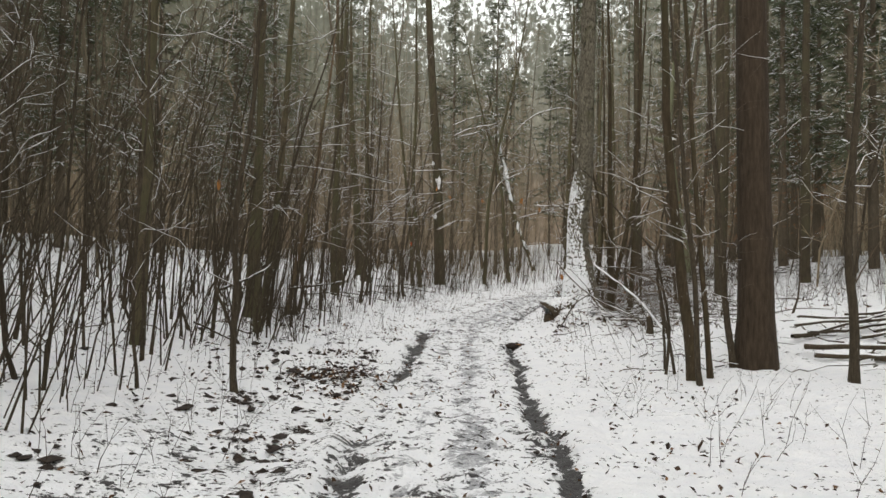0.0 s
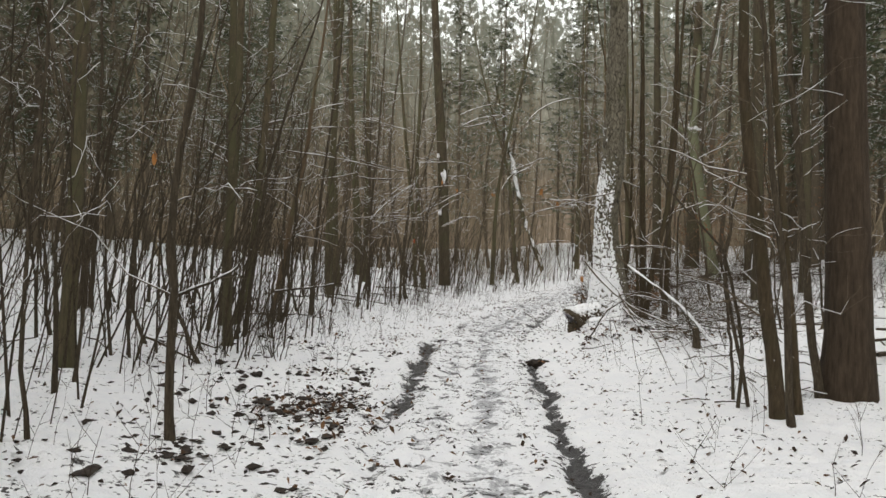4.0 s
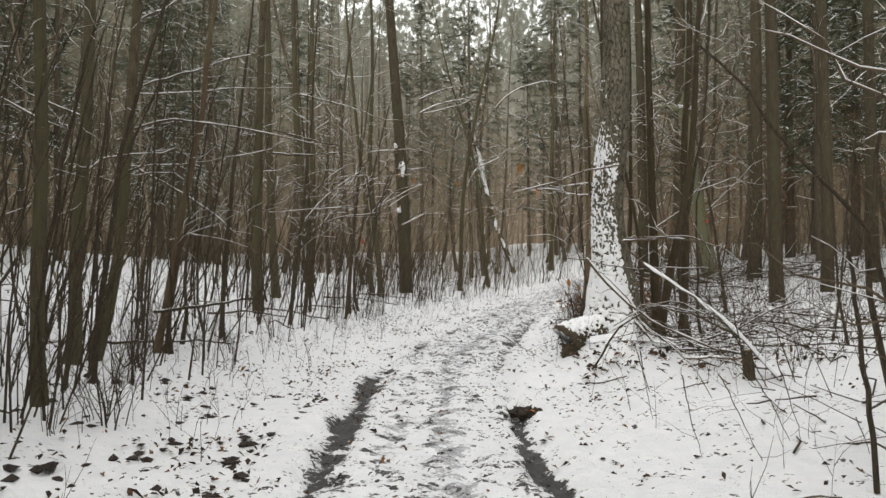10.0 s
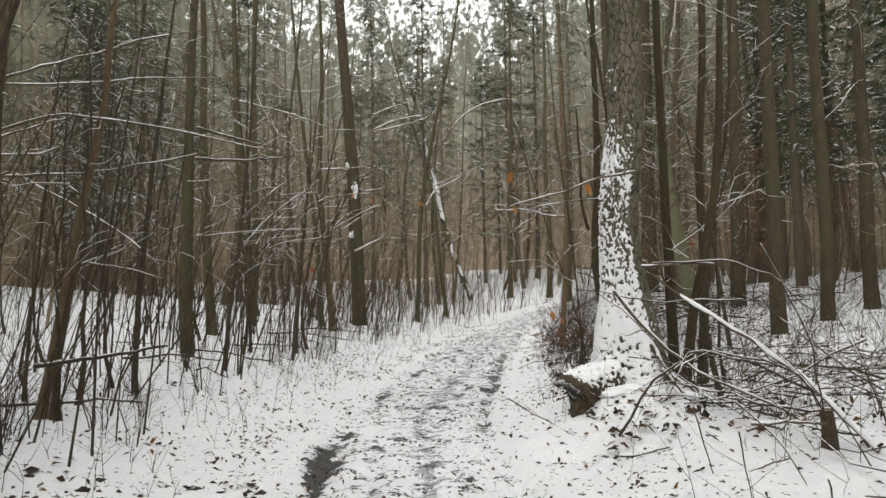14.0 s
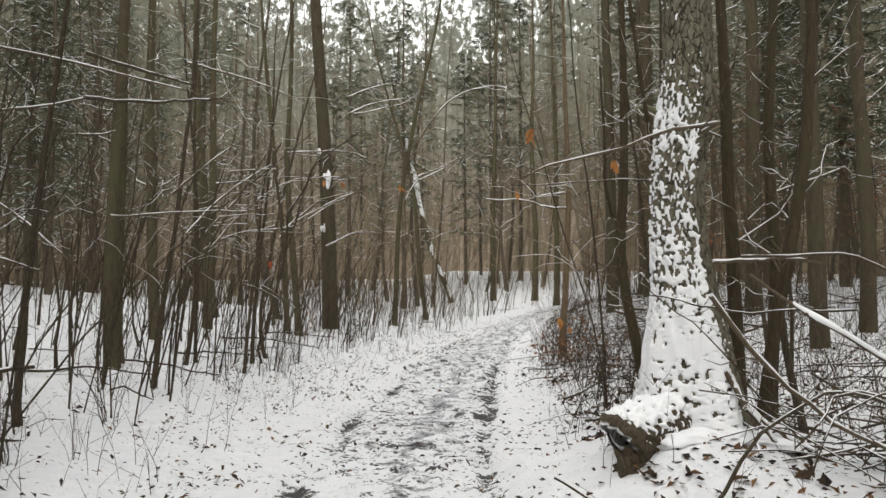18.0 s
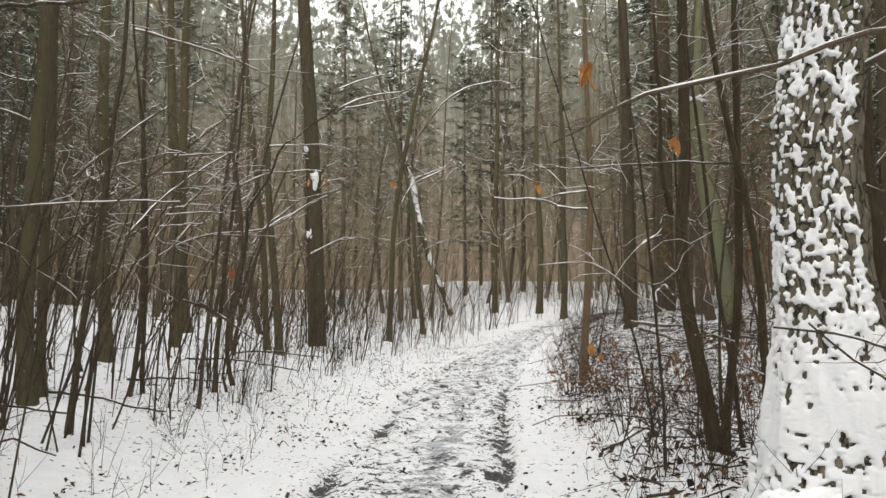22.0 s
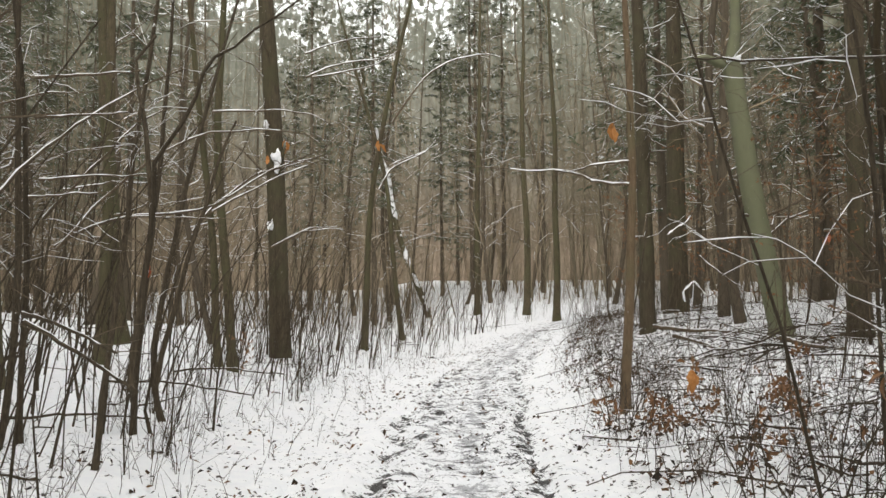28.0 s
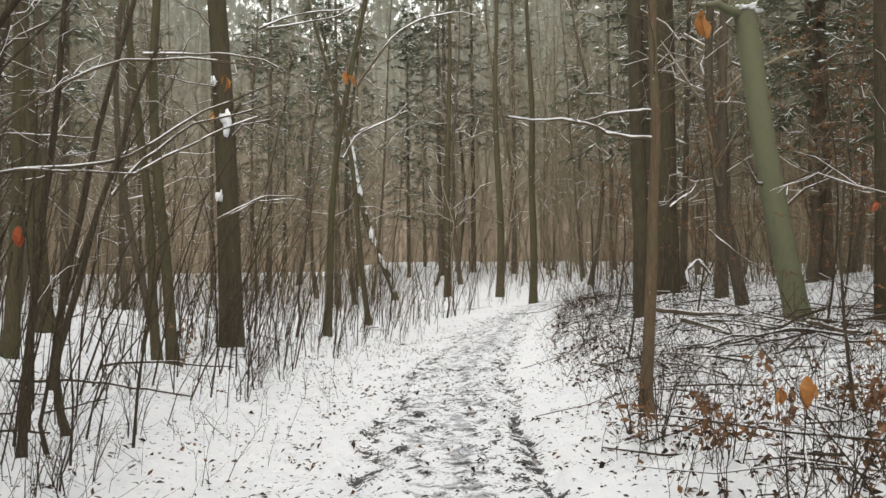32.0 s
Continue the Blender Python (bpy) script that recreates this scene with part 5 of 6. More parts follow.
def bush_kind(seed, stems, height):
    """A bare bush of thin forked shoots."""
    rng = np.random.default_rng(seed)
    s = np.linspace(0, 1, 7)
    ob = thing("bare_bush", "low bare bush of thin dark shoots in the snow", "bush", (0, 0, -80), "bare bushes along the verges")
    for k in range(stems):
        a, lean, h = rng.uniform(0, 6.28), rng.uniform(0.1, 0.6), height * rng.uniform(0.5, 1.15)
        P = np.stack([0.06 * np.cos(a) + lean * h * np.cos(a) * s**1.5, 0.06 * np.sin(a) + lean * h * np.sin(a) * s**1.5, h * s - 0.04], 1)
        P[1:] += np.cumsum(rng.normal(0, 0.016, (6, 3)), axis=0)
        R = rng.uniform(0.0035, 0.007) * (1 - 0.7 * s)
        B, BR = limbs(rng, P[None], R[None], 6, 0.2, 0.95, (0.15, 0.5), (10, 65), 4, 0.0, 0.08, 0.6, 0.4)
        piece("shoot", quick_mesh("shoot", *joined(tubes(P[None], R[None], 4), tubes(B, BR, 3)), BARK_DARK), ob)
    return ob


def plant_bushes():
    rng = np.random.default_rng(207)
    kinds = [bush_kind(720 + k, int(rng.integers(4, 8)), rng.uniform(0.6, 1.3)) for k in range(6)]
    for n in range(64):
        y = rng.uniform(9, 31)
        o = -2.45 - rng.exponential(0.9) if n % 3 else 1.75 + rng.exponential(0.8)
        if o > 0 and y < 16:
            y += 9
        m = Matrix.Translation(spot(o + float(track(y)), y, 0.02)) @ Matrix.Rotation(rng.uniform(0, 6.28), 4, "Z") @ Matrix.Scale(rng.uniform(0.7, 1.2), 4)
        if n < 6:
            kinds[n].matrix_basis = m
        else:
            copy_thing(kinds[n % 6], m)


plant_bushes()


def far_floor(rng, n):
    x, y = rng.uniform(-44, 44, n), rng.uniform(40, 64, n)
    keep = (np.abs(beside(x, y)) > 2.3 + (y < 34) * 1.0) & (np.abs(x - track(np.minimum(y, 36))) > 1.8)
    return x[keep], y[keep]


stalks("far_thicket", "brown haze of fine twigs in the distant thicket", 3400, far_floor, (1.0, 6.0), (0.004, 0.010), 55, 4, STALK_FAR_HAZED)
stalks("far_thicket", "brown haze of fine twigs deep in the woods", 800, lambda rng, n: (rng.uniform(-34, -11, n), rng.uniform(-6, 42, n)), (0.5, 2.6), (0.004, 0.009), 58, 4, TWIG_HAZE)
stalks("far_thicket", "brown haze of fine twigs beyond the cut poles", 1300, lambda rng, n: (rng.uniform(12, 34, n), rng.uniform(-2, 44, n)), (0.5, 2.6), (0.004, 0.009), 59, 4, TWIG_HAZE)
def far_scrub(rng, n):
    x, y = rng.uniform(-20, 14, n), rng.uniform(29, 48, n)
    keep = np.abs(beside(x, y)) > 1.7
    return x[keep], y[keep]


stalks("far_thicket", "low brown scrub at the far bend of the track", 1400, far_scrub, (0.3, 2.8), (0.004, 0.011), 60, 4, TWIG)
stalks("undergrowth", "brown scrub behind the birch and the brushwood", 420, lambda rng, n: (rng.uniform(3.6, 12, n), rng.uniform(14.2, 25, n)), (0.3, 1.7), (0.003, 0.007), 62, 5, spread=0.35)
stalks("undergrowth", "low brown scrub and dead stalks on the littered forest floor", 900, right_side, (0.2, 1.1), (0.0025, 0.0055), 52, 4, spread=0.42)
stalks("dry_stalks", "sparse dry weed stalks poking from the snow", 460, verge, (0.1, 0.5), (0.002, 0.004), 53, 2)
stalks("brushwood", "loose tangle of thin brown brushwood beside the birch", 75, by_birch, (0.3, 1.3), (0.003, 0.007), 54, 4, BARK_DARK, spread=0.55)


def brush_litter():
    """Thin sticks lying about on the forest floor."""
    rng = np.random.default_rng(61)
    n = 950
    y = rng.uniform(9, 40, n)
    o = np.where(rng.uniform(0, 1, n) < 0.86, 1.9 + rng.exponential(2.6, n), -3.2 - rng.exponential(3, n))
    x = o + track(y)
    keep = (y > 14.5) | (o < 0) | (x > 2.6)
    x, y = x[keep], y[keep]
    n = len(x)
    a, L = rng.uniform(0, np.pi, n), 0.25 + rng.exponential(0.45, n)
    s = np.linspace(-0.5, 0.5, 4)
    X = x[:, None] + (np.cos(a) * L)[:, None] * s
    Y = y[:, None] + (np.sin(a) * L)[:, None] * s
    P = np.stack([X, Y, land(X, Y) + rng.uniform(0.01, 0.10, n)[:, None] + rng.normal(0, 0.04, (n, 4))], -1)
    P[:, :, :2] += np.cumsum(rng.normal(0, 0.07, (n, 4, 2)), axis=1) * L[:, None, None]
    R = rng.uniform(0.004, 0.014, n)[:, None] * np.linspace(1, 0.5, 4)
    ob = new("fallen_sticks", quick_mesh("fallen_sticks", *tubes(P, R, 4), BARK_DARK))
    tagged(ob, "dead sticks strewn over the snowy forest floor", "sticks", kind="stuff")
    half = rng.uniform(0, 1, n) < 0.5
    S = P[half].copy()
    S[:, :, 2] += R[half] * 0.9
    ob = new("snow_on_sticks", quick_mesh("snow_on_sticks", *tubes(S, R[half] * 0.85, 4), SNOW))
    tagged(ob, "thin snow lying on the dead sticks", "snow", kind="stuff")


brush_litter()


def brush_heap(name, label, x, y, wide, deep, high, many, seed, length=(0.6, 2.2), thick=(0.005, 0.02)):
    """Dead branches thrown on one another: each its own part, snow on the upper ones."""
    rng = np.random.default_rng(seed)
    z = float(land(x, y))
    heap = thing(name, label, "brush heap", (x, y, z))
    for k in range(many):
        px, py = np.clip(rng.normal(0, 0.45, 2), -1, 1) * np.array([wide, deep])
        top = high * (1 - 0.6 * np.hypot(px / wide, py / deep))
        a, L = rng.uniform(0, np.pi), rng.uniform(*length)
        t = np.linspace(-0.5, 0.5, 6)
        X, Y = px + np.cos(a) * L * t, py + np.sin(a) * L * t
        Z = land(x + X, y + Y) - z + rng.uniform(0.03, max(0.06, top)) + rng.normal(0, 0.16) * L * t
        Q = np.stack([X, Y, np.maximum(Z, land(x + X, y + Y) - z + 0.01)], 1)
        Q += np.cumsum(rng.normal(0, 0.035, Q.shape), axis=0) * L * 0.7
        R = np.linspace(1, 0.45, 6) * rng.uniform(*thick)
        W, WR = limbs(rng, Q[None], R[None], 3, 0.3, 1.0, (0.15, 0.6), (-30, 50), 4, 0.05, 0.08, 0.5, 0.4)
        stick = piece("stick", quick_mesh("stick", *joined(tubes(Q[None], R[None], 5), tubes(W, WR, 3)), BARK_DARK), heap)
        if rng.uniform() < 0.75:
            S = Q[None].copy()
            S[:, :, 2] += R * 0.8
            tagged(piece("snow_cover", quick_mesh("snow_cover", *tubes(S, (R * rng.uniform(0.45, 0.95, 6))[None], 4), SNOW), stick), kind="stuff")


brush_heap("brush_heap", "dark heap of dead branches beside the birch, dusted with snow", 3.45, 14.0, 1.0, 0.9, 0.5, 30, 151, (0.5, 1.8), (0.004, 0.013))
brush_heap("brush_heap", "low heap of dead branches on the snowy forest floor", 5.0, 14.9, 1.5, 1.2, 0.3, 26, 152, (0.5, 2.0), (0.004, 0.014))
brush_heap("brush_heap", "cut brushwood lying in layers on the littered forest floor", 6.6, 24.6, 1.6, 1.4, 0.3, 30, 153, (1.0, 3.0), (0.006, 0.022))
brush_heap("brush_heap", "cut brushwood lying in layers beside the broken tree", 9.0, 24.8, 1.7, 1.5, 0.35, 30, 154, (1.0, 3.0), (0.006, 0.022))
brush_heap("brush_heap", "loose dead branches on the littered forest floor", 5.2, 20.6, 1.5, 1.3, 0.25, 14, 155, (0.5, 2.0), (0.004, 0.012))



def far_woods(name, label, seed, x, y, height, radius, per, twigs, snowy, mat=None):
    rng = np.random.default_rng(seed)
    n = len(x)
    z = land(x, y)
    h = rng.uniform(*height, n)
    s = np.linspace(0, 1, 7)
    lean = rng.normal(0, 0.085, (n, 2))
    P = np.stack([x[:, None] + lean[:, :1] * h[:, None] * s, y[:, None] + lean[:, 1:] * h[:, None] * s, z[:, None] - 0.05 + h[:, None] * s], -1)
    P[:, 1:] += np.cumsum(rng.normal(0, 0.026, (n, 6, 3)), axis=1) * h[:, None, None]
    R = rng.uniform(*radius, n)[:, None] * (1 - 0.75 * s)
    B, BR = limbs(rng, P, R, per, 0.18, 0.98, (0.6, 2.6), (-8, 55), 4, 0.1, 0.08, 0.6)
    W, WR = limbs(rng, B, BR, twigs, 0.15, 1.0, (0.25, 0.9), (-20, 60), 2, 0.1, 0.08, 0.6, 0.5)
    ob = new(name, quick_mesh(name, *joined(tubes(P, R, 5), tubes(B, BR, 3), tubes(W, np.maximum(WR, 0.0035), 3)), mat or TWIG_FAR_HAZED))
    tagged(ob, label, "woods", kind="stuff")
    if not snowy:
        return
    sn = snow_on(rng, B, BR, snowy, 0.8, 1.0, 0.010)
    ob = new("snow_in_woods", quick_mesh("snow_in_woods", *sn, SNOW))
    tagged(ob, "snow on the branches of the woods", "snow", kind="stuff")


def far_spots(rng, n, y0, y1, near, wide):
    x, y = rng.uniform(-wide, wide, n), rng.uniform(y0, y1, n)
    o = beside(x, y)
    keep = ((o < -near) | (o > near + 1.5)) & (np.hypot(x, y - 8) > 6)
    return x[keep], y[keep]


rng_f = np.random.default_rng(88)
# Runs on behind the start: unseen trees added to block open sky.
fx, fy = far_spots(rng_f, 110, -26, 24, 7.0, 26)
far_woods("young_woods", "dense bare young trees behind the thicket edge, with unseen ones added behind the start", 91, fx, fy, (4, 11), (0.012, 0.04), 12, 5, 0.3)
fx, fy = far_spots(rng_f, 370, 38, 64, 3.0, 40)
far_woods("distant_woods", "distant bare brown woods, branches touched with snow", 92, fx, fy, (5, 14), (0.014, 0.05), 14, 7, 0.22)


def deep_spots(rng, n, x0, x1, y0, y1):
    return rng.uniform(x0, x1, n), rng.uniform(y0, y1, n)


fx, fy = deep_spots(rng_f, 175, -30, -10.5, -8, 38)
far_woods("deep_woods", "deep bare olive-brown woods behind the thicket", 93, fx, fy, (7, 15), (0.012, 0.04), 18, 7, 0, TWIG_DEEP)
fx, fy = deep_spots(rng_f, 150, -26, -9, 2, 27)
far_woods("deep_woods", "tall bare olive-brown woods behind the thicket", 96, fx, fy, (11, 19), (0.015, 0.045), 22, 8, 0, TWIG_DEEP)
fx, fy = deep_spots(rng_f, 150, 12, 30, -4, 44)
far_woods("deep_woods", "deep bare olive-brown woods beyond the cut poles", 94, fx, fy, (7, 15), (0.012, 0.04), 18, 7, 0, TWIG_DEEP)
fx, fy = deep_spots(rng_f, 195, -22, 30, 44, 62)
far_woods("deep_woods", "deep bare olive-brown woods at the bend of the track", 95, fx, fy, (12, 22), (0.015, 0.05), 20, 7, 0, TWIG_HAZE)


def tall_kind(seed, height, radius):
    rng = np.random.default_rng(seed)
    s = np.linspace(0, 1, 16)
    bend = rng.uniform(-1, 1, 4)
    P = np.stack([height * (0.08 * bend[0] * s + 0.04 * bend[1] * np.sin(s * 6)), height * (0.05 * bend[2] * s + 0.02 * bend[3] * np.sin(s * 5)), height * s - 0.1], 1)[None]
    R = (radius * (1 - 0.82 * s) + 0.3 * radius * np.exp(-s * 50))[None]
    B, BR = limbs(rng, P, R, 30, 0.14, 0.98, (0.9, 3.4), (-12, 55), 6, 0.1, 0.06, 0.34, 0.3)
    W, WR = limbs(rng, B, BR, 9, 0.15, 1.0, (0.3, 1.2), (-25, 60), 4, 0.1, 0.07, 0.6, 0.45)
    ob = thing("tall_bare_tree", "tall bare forest tree with snow along its crooked branches", "tree", (0, 0, -70), "bare trees of the far wood")
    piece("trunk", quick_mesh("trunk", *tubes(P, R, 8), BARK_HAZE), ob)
    tagged(piece("crown", quick_mesh("crown", *joined(tubes(B, BR, 4), tubes(W, np.maximum(WR, 0.004), 3)), TWIG_FAR_HAZED), ob), kind="stuff")
    tagged(piece("snow_cover", quick_mesh("snow_cover", *joined(snow_on(rng, B, BR, 0.7, 0.85, 1.2, 0.016), snow_on(rng, W, WR, 0.22, 0.8, 1.0)), SNOW), ob), kind="stuff")
    return ob


def plant_tall():
    rng = np.random.default_rng(131)
    kinds = [tall_kind(700 + k, rng.uniform(11, 19), rng.uniform(0.06, 0.13)) for k in range(7)]
    n = 0
    while n < 105:
        y = rng.uniform(28, 60) if n % 5 else rng.uniform(-12, 20)
        x = rng.uniform(-30, 32) if n % 10 else rng.uniform(-18, -6)
        o = float(beside(x, y))
        if -4.0 < o < 4.5 or (y < 24 and abs(o) < 6):
            continue
        m = Matrix.Translation(spot(x, y, 0.05)) @ Matrix.Rotation(rng.uniform(0, 6.28), 4, "Z")
        if n < 7:
            kinds[n].matrix_basis = m
        else:
            copy_thing(kinds[n % 7], m)
        n += 1


plant_tall()


# ---- conifers ----
def conifer_kind(seed, height, radius, low, reach, mat=None):
    rng = np.random.default_rng(seed)
    s = np.linspace(0, 1, 8)
    P = np.stack([0.1 * np.sin(s * 3), 0 * s, height * s - 0.1], 1)[None]
    R = (radius * (1 - 0.9 * s))[None]
    B, BR = limbs(rng, P, R, 130, low, 0.99, (reach * 0.35, reach * 1.15), (-28, 30), 6, 0.25, 0.06, 0.13)
    ob = thing("conifer", "tall dark green conifer with snow in its crown", "tree", (0, 0, -60), "conifers of the forest")
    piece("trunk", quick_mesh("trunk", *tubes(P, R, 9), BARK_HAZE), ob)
    tagged(piece("crown_wood", quick_mesh("crown_wood", *tubes(B, BR, 3), TWIG), ob), kind="stuff")
    m = 50
    N = len(B)
    t = rng.uniform(0.15, 1.0, (N, m)) * 5
    i = np.minimum(t.astype(int), 4)
    u = (t - i)[..., None]
    rows = np.arange(N)[:, None]
    C = B[rows, i] * (1 - u) + B[rows, i + 1] * u
    d = B[rows, i + 1] - B[rows, i]
    d /= np.linalg.norm(d, axis=-1, keepdims=True) + 1e-9
    side = np.cross(d, [0, 0, 1.0]) * rng.choice([-1, 1], (N, m))[..., None]
    way = 0.5 * d + side * rng.uniform(0.3, 1.2, (N, m))[..., None] + np.array([0, 0, -0.35]) * rng.uniform(0, 1.6, (N, m))[..., None]
    way /= np.linalg.norm(way, axis=-1, keepdims=True) + 1e-9
    L = rng.uniform(0.12, 0.34, (N, m))[..., None]
    w = np.cross(way, rng.normal(0, 1, (N, m, 3)))
    w /= np.linalg.norm(w, axis=-1, keepdims=True) + 1e-9
    w *= rng.uniform(0.012, 0.030, (N, m))[..., None]
    V = np.stack([C, C + way * L * 0.5 + w, C + way * L, C + way * L * 0.5 - w], 2).reshape(-1, 3)
    F = np.arange(len(V)).reshape(-1, 4)
    tagged(piece("needles", quick_mesh("needles", V, F, mat or NEEDLE, False), ob, "dark green sprays of needles"), kind="stuff")
    pick = rng.uniform(0, 1, N * m) < 0.15
    S = V.reshape(-1, 4, 3)[pick] + np.array([0, 0, 0.025])
    tagged(piece("snow_cover", quick_mesh("snow_cover", S.reshape(-1, 3), np.arange(len(S) * 4).reshape(-1, 4), SNOW, False), ob), kind="stuff")
    return ob


def plant_conifers():
    rng = np.random.default_rng(99)
    high = [conifer_kind(500, 19, 0.13, 0.26, 2.2), conifer_kind(501, 22, 0.15, 0.30, 2.4), conifer_kind(502, 15, 0.12, 0.18, 2.3)]
    low = [conifer_kind(503, 16, 0.18, 0.20, 2.8, NEEDLE_DARK), conifer_kind(504, 14, 0.16, 0.22, 2.4, NEEDLE_DARK)]
    used = set()

    def put(ob, x, y):
        m = Matrix.Translation(spot(x, y, 0.1)) @ Matrix.Rotation(rng.uniform(0, 6.28), 4, "Z")
        if ob in used:
            copy_thing(ob, m)
        else:
            ob.matrix_basis = m
            used.add(ob)

    k = 0
    while k < 60:
        x, y = (rng.uniform(-38, 42), rng.uniform(48, 64)) if k % 8 else (rng.uniform(-30, 32), rng.uniform(26, 46))
        o = float(beside(x, y))
        if -4.5 < o < 5.5 or (-12 < o < 9 and y < 36):
            continue
        put(high[k % 3], x, y)
        k += 1
    for k, (x, y) in enumerate(((13.5, 24.5), (16, 28), (12.5, 31), (18.5, 25), (15.5, 35), (20, 33), (11.8, 27.5), (23, 29), (-24, 40), (13.8, 29.2), (12.2, 23.4), (16.5, 22.5), (9.8, 34.5), (-13, 30), (-15, 26), (-11.5, 35), (-17, 21), (-13, 40), (-16, 33), (-18, 17), (-17, 23), (-20, 20), (-15.5, 29))):
        put(low[k % 2], x, y)
    for k, (x, y) in enumerate(((-22, 18), (-16, 14), (14, 16), (17, 20), (19, 13), (13, 10), (-14, 8), (-19, 9))):
        put(high[k % 3], x, y)


plant_conifers()


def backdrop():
    """A painted, faintly glowing belt of far forest that closes the view."""
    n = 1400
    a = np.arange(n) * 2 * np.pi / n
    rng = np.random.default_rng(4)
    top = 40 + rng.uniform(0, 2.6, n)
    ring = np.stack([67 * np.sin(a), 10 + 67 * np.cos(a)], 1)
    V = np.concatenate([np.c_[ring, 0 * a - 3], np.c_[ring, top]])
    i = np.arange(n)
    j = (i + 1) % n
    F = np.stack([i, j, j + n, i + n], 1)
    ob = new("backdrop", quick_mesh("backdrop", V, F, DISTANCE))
    tagged(ob, "far forest ring with haze and sky gaps painted on, faintly glowing", "backdrop", kind="structure")


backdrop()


# ---- leaves and clods ----
def leaf_litter(name, label, n, place, size, mat, seed, lift=0.012):
    rng = np.random.default_rng(seed)
    x, y = place(rng, n)
    n = len(x)
    c = np.stack([x, y, land(x, y) + lift + 0.03 * value_noise(x, y, 5.0, 8) * (np.abs(x - track(y)) < 1)], 1)
    a, t1, t2 = rng.uniform(0, 6.28, n), rng.normal(0, 0.45, n), rng.normal(0, 0.45, n)
    L, W = rng.uniform(*size, n), rng.uniform(*size, n) * 0.6
    u = np.stack([np.cos(a), np.sin(a), t1], 1) * L[:, None]
    v = np.stack([-np.sin(a), np.cos(a), t2], 1) * W[:, None]
    up = np.array([0, 0, 1.0]) * (L * rng.uniform(0.1, 0.5, n))[:, None]
    V = np.stack([c - u, c - v * 0.9 + up, c + u, c + v * 0.9 + up], 1).reshape(-1, 3)
    k = np.arange(n)[:, None] * 4
    F = np.concatenate([k + [0, 1, 2], k + [0, 2, 3]])
    ob = new(name, quick_mesh(name, V, F, mat, False))
    return tagged(ob, label, "leaves", kind="stuff")


def everywhere(rng, n):
    y = rng.uniform(1, 36, n)
    o = np.clip(rng.normal(0, 2.3, n), -8, 8)
    return o + track(y), y


def littered(rng, n):
    y = rng.uniform(13, 36, n)
    o = 1.6 + rng.exponential(2.2, n)
    return o + track(y), y


leaf_litter("fallen_leaves", "scattered dark fallen leaves on the snow", 5200, everywhere, (0.008, 0.036), LEAF_LITTER, 71)
def verges(rng, n):
    y = rng.uniform(2, 34, n)
    side = rng.uniform(0, 1, n) < 0.62
    o = np.where(side, -0.95 - np.abs(rng.normal(0, 1.3, n)), 0.95 + np.abs(rng.normal(0, 1.0, n)))
    keep = value_noise(o + track(y), y, 1.7, 77) + rng.uniform(-0.25, 0.25, n) > 0.45
    return (o + track(y))[keep], y[keep]


leaf_litter("fallen_leaves", "small dark leaves and bits flecking the snowy verges", 5200, verges, (0.010, 0.042), LEAF_LITTER, 74, 0.006)
leaf_litter("fallen_leaves", "brown leaf litter showing on the forest floor", 4800, littered, (0.02, 0.055), LEAF_LITTER, 72)
leaf_litter("fallen_leaves", "patch of wet brown leaves beside the track", 260, lambda rng, n: (rng.normal(-1.55, 0.32, n), rng.normal(8.7, 0.45, n)), (0.02, 0.05), LEAF_LITTER, 73)


def clods(n, place, size, seed):
    """Dark bits of earth and wet leaf sticking out of the snow."""
    rng = np.random.default_rng(seed)
    x, y = place(rng, n)
    n = len(x)
    s = rng.uniform(*size, n)[:, None]
    c = np.stack([x, y, land(x, y) + 0.008], 1)
    D = np.array([[1, 0, 0], [0, 1, 0], [-1, 0, 0], [0, -1, 0], [0, 0, 0.35], [0, 0, -0.5]])
    a = rng.uniform(0, 6.28, n)
    turn = np.stack([np.stack([np.cos(a), -np.sin(a), 0 * a], 1), np.stack([np.sin(a), np.cos(a), 0 * a], 1), np.stack([0 * a, 0 * a, 1 + 0 * a], 1)], 1)
    V = np.einsum("nij,kj->nki", turn, D) * rng.uniform(0.25, 1.5, (n, 6, 1)) * s[:, None] + c[:, None]
    k = np.arange(n)[:, None] * 6
    F = np.concatenate([k + t for t in ([0, 1, 4], [1, 2, 4], [2, 3, 4], [3, 0, 4], [1, 0, 5], [2, 1, 5], [3, 2, 5], [0, 3, 5])])
    ob = new("earth_bits", quick_mesh("earth_bits", V.reshape(-1, 3), F, CLOD, False))
    tagged(ob, "dark bits of earth and wet leaves in the snow", "earth", kind="stuff")


def left_verge(rng, n):
    y = rng.uniform(1.5, 13, n)
    return track(y) - 1.1 - np.abs(rng.normal(0, 1.2, n)), y


clods(620, left_verge, (0.012, 0.075), 171)
clods(1600, everywhere, (0.008, 0.03), 172)
clods(60, lambda rng, n: (rng.normal(-2.25, 0.12, n), rng.normal(6.95, 0.12, n)), (0.015, 0.05), 173)


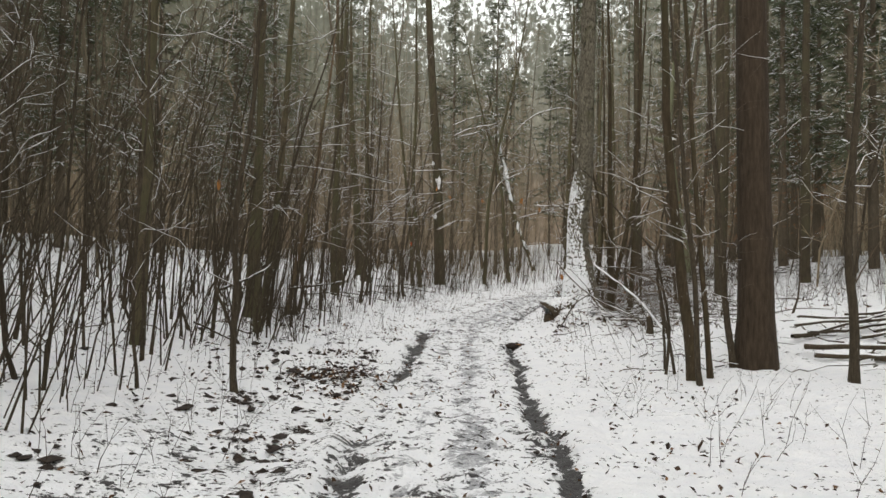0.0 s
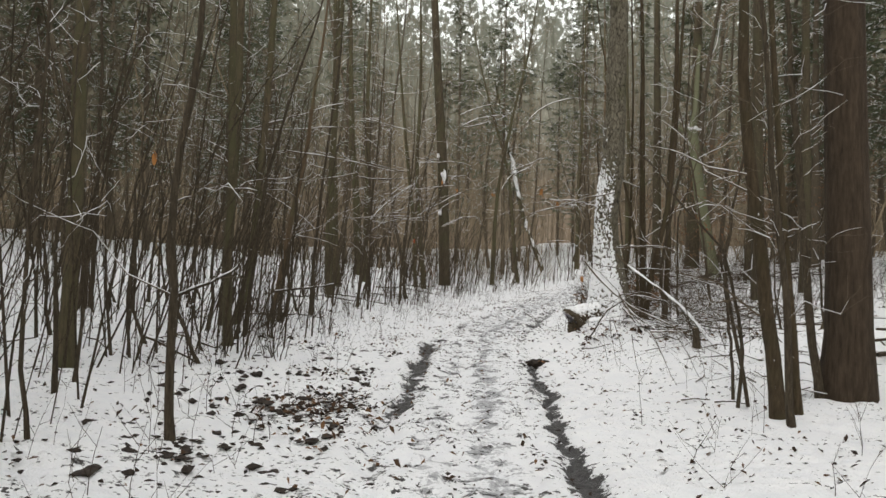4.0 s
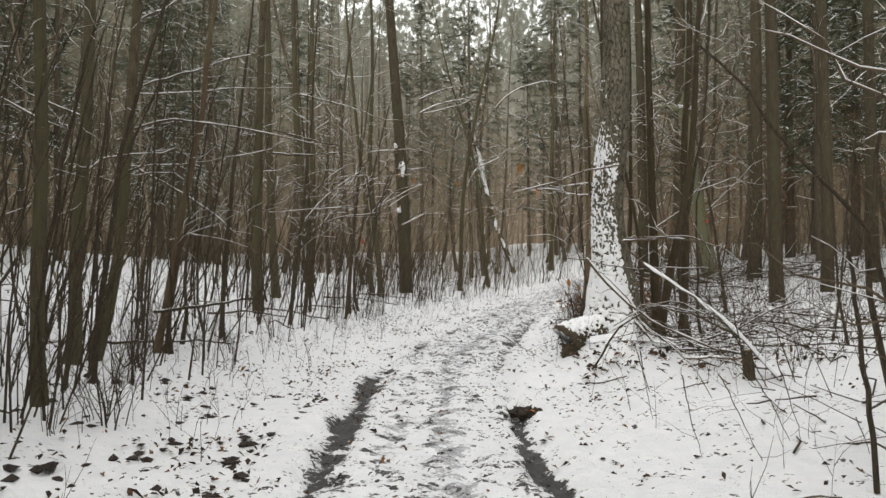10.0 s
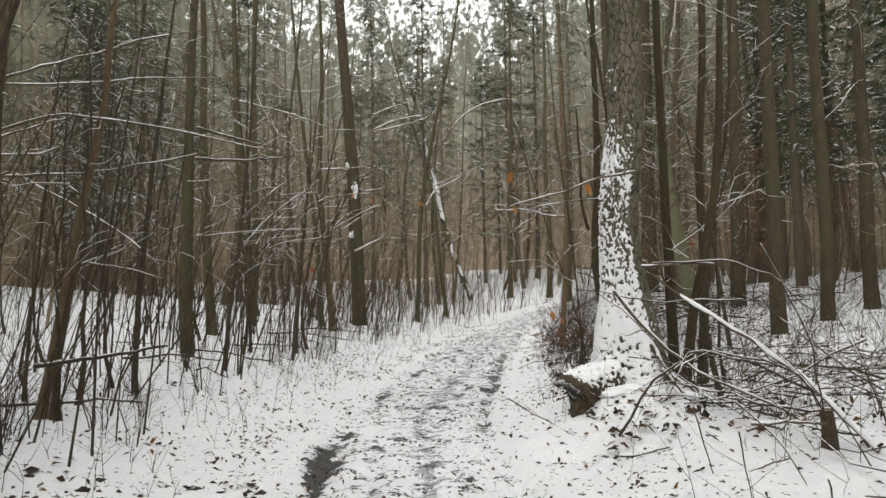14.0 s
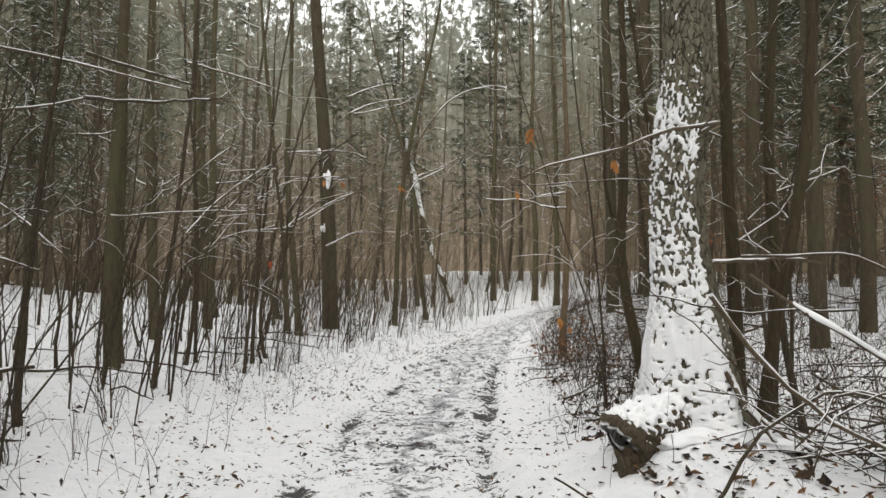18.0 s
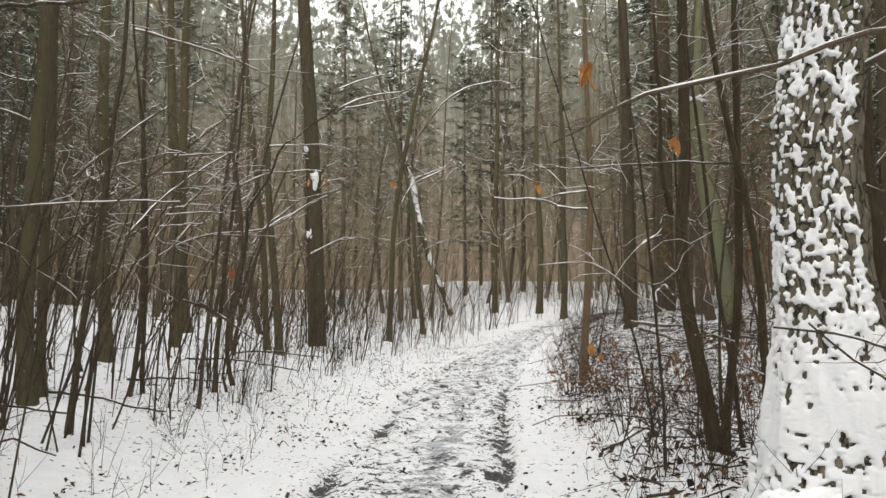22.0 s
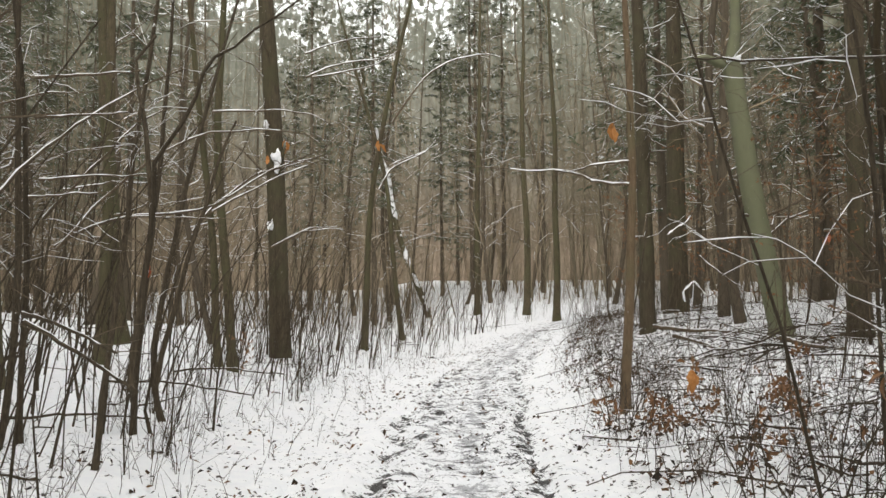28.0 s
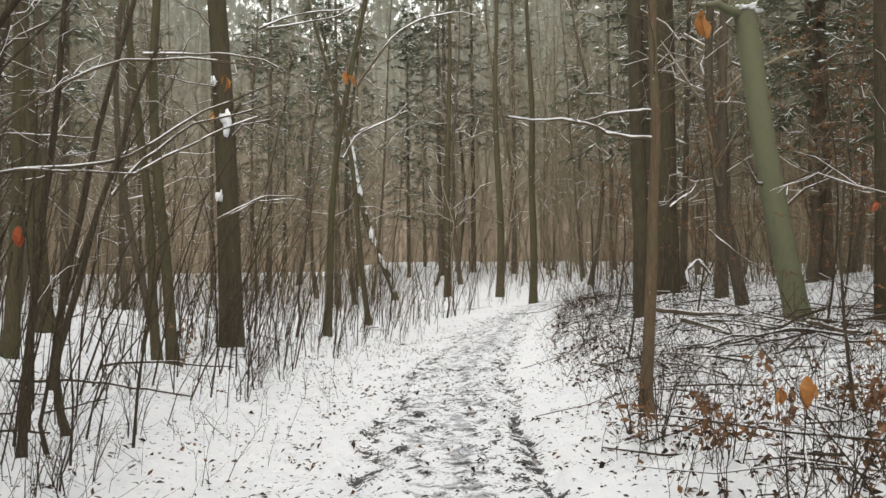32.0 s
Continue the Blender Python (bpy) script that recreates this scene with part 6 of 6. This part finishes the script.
def mud_clump():
    ob = thing("mud_clump", "dark clod of earth and leaves on the wheel rut", "clod", spot(0.78, 11.85, -0.02))
    for k, (dx, dy, s) in enumerate(((0, 0, 0.085), (0.11, 0.03, 0.06), (-0.09, 0.02, 0.055), (0.05, -0.05, 0.05))):
        c = piece("clod", lump("clod", CLOD, (s, s, s * 0.7), 20.0 + k, 0.5), ob)
        c.location = (dx, dy, 0.02)
    lf = piece("leaf", leaf_mesh("leaf", LEAF_ORANGE, 0.05, 3), ob, "tan leaf caught on the clod")
    lf.location = (0.0, -0.08, 0.06)


def leaf_mesh(name, mat, size, seed):
    """A curled, lobed leaf."""
    rng = np.random.default_rng(seed)
    s = np.linspace(0, 1, 7)
    w = size * 0.55 * np.sin(np.pi * np.clip(s * 0.94 + 0.04, 0, 1)) * (1 + 0.25 * np.sin(s * 18))
    x = size * 2 * s
    curl = size * 0.9 * rng.uniform(0.4, 1.0) * s**2
    V = np.concatenate([np.stack([x, -w, -curl + 0.4 * w], 1), np.stack([x, 0 * w, -curl], 1), np.stack([x, w, -curl + 0.5 * w], 1)])
    i = np.arange(6)
    F = np.concatenate([np.stack([i, i + 1, i + 8, i + 7], 1), np.stack([i + 7, i + 8, i + 15, i + 14], 1)])
    return quick_mesh(name, V, F, mat)


mud_clump()


def hanging_leaves(x, y, z, mat, size, seed, colour):
    rng = random.Random(seed)
    ob = thing("withered_leaves", f"withered {colour} leaves hanging on a bare twig", "leaf", (x, y, z))
    P = np.array([[[0, 0, 0], [0.04, 0.02, 0.1], [0.02, 0.1, 0.28], [0.1, 0.2, 0.5]]])
    piece("twig", quick_mesh("twig", *tubes(P, np.array([[0.002, 0.003, 0.003, 0.004]]), 4), TWIG), ob)
    for k in range(3):
        lf = piece("leaf", leaf_mesh("leaf", mat, size * rng.uniform(0.8, 1.2), seed * 7 + k), ob)
        lf.location = (0, 0, 0.02 * k)
        lf.rotation_euler = (rng.uniform(-0.6, 0.6), rng.uniform(0.6, 1.5), rng.uniform(0, 6.28))


for k, (x, y, z, c, s) in enumerate(((1.08, 14.62, 2.65, "orange", 0.055), (2.45, 18.96, 1.05, "orange", 0.06), (1.83, 18.78, 2.76, "orange", 0.055), (-1.63, 20.6, 1.89, "red", 0.05),
                                     (2.55, 16.95, 2.85, "orange", 0.045), (6.6, 23.0, 2.4, "red", 0.06), (-1.2, 27.0, 4.1, "orange", 0.06), (2.76, 19.55, 0.92, "orange", 0.058), (3.5, 18.6, 0.7, "tan", 0.04), (-2.6, 7.4, 2.2, "orange", 0.03), (2.5, 17.2, 1.2, "tan", 0.05), (0.4, 21.5, 3.2, "orange", 0.05), (-0.6, 22.5, 3.4, "orange", 0.05))):
    hanging_leaves(x, y, z, {"orange": LEAF_ORANGE, "red": LEAF_RED, "tan": LEAF_BEECH}[c], s, 11 + k, c)


# ---- young beeches that keep their withered leaves ----
def beech(x, y, height, seed, many, leaves=5):
    rng = np.random.default_rng(seed)
    s = np.linspace(0, 1, 8)
    P = np.stack([0.08 * height * np.sin(s * 3), 0.05 * height * s, height * s - 0.04], 1)[None]
    R = (np.clip(0.006 * height, 0.004, 0.02) * (1 - 0.75 * s))[None]
    ob = thing("beech_sapling", "young beech keeping its withered tan leaves", "sapling", spot(x, y), "beech saplings")
    piece("stem", quick_mesh("stem", *tubes(P, R, 6), BARK_DARK), ob)
    B, BR = limbs(rng, P, R, many, 0.15, 0.98, (0.18 * height + 0.1, 0.3 * height + 0.2), (5, 45), 5, 0.1, 0.06, 0.5)
    tagged(piece("crown", quick_mesh("crown", *tubes(B, BR, 3), TWIG), ob), kind="stuff")
    N = len(B)
    own = np.repeat(np.arange(N), leaves)
    t = rng.uniform(1.0, 4.0, N * leaves)
    i = np.minimum(t.astype(int), 3)
    c = B[own, i] + (B[own, i + 1] - B[own, i]) * (t - i)[:, None]
    u = rng.normal(0, 1, (N * leaves, 3))
    u /= np.linalg.norm(u, axis=1, keepdims=True)
    v = np.cross(u, rng.normal(0, 1, (N * leaves, 3)))
    v /= np.linalg.norm(v, axis=1, keepdims=True)
    L = rng.uniform(0.025, 0.05, N * leaves)[:, None]
    w = np.cross(u, v) * L * 0.3
    V = np.stack([c, c + u * L + v * L * 0.5 + w, c + u * L * 2, c + u * L - v * L * 0.5 + w], 1).reshape(-1, 3)
    k = np.arange(N * leaves)[:, None] * 4
    F = np.concatenate([k + [0, 1, 2], k + [0, 2, 3]])
    tagged(piece("leaves", quick_mesh("leaves", V, F, LEAF_BEECH, False), ob, "withered tan leaves"), kind="stuff")


for k, (x, y, h, m) in enumerate(((8.3, 24.6, 4.5, 26), (9.6, 26.2, 4.2, 26), (10.6, 24.2, 3.8, 22), (3.25, 20.3, 0.75, 12), (4.05, 18.95, 0.8, 14), (2.75, 21.4, 0.7, 8), (4.6, 20.8, 0.9, 10), (3.3, 17.3, 0.8, 8), (6.3, 22.5, 2.2, 12), (-1.6, 26.5, 0.8, 8), (11.5, 28.0, 5.0, 26), (2.98, 20.7, 0.55, 14), (4.66, 21.3, 0.6, 14), (3.81, 20.0, 0.6, 12), (3.15, 19.4, 0.45, 10))):
    beech(x, y, h, 600 + k, m)

for k, (x, y, h) in enumerate(((7.7, 25.2, 4.6), (8.9, 25.6, 5.0), (9.9, 27.4, 4.4), (7.4, 28.2, 4.0), (11.4, 25.0, 4.8), (6.6, 30.0, 3.6))):
    beech(x, y, h, 640 + k, 34, 11)
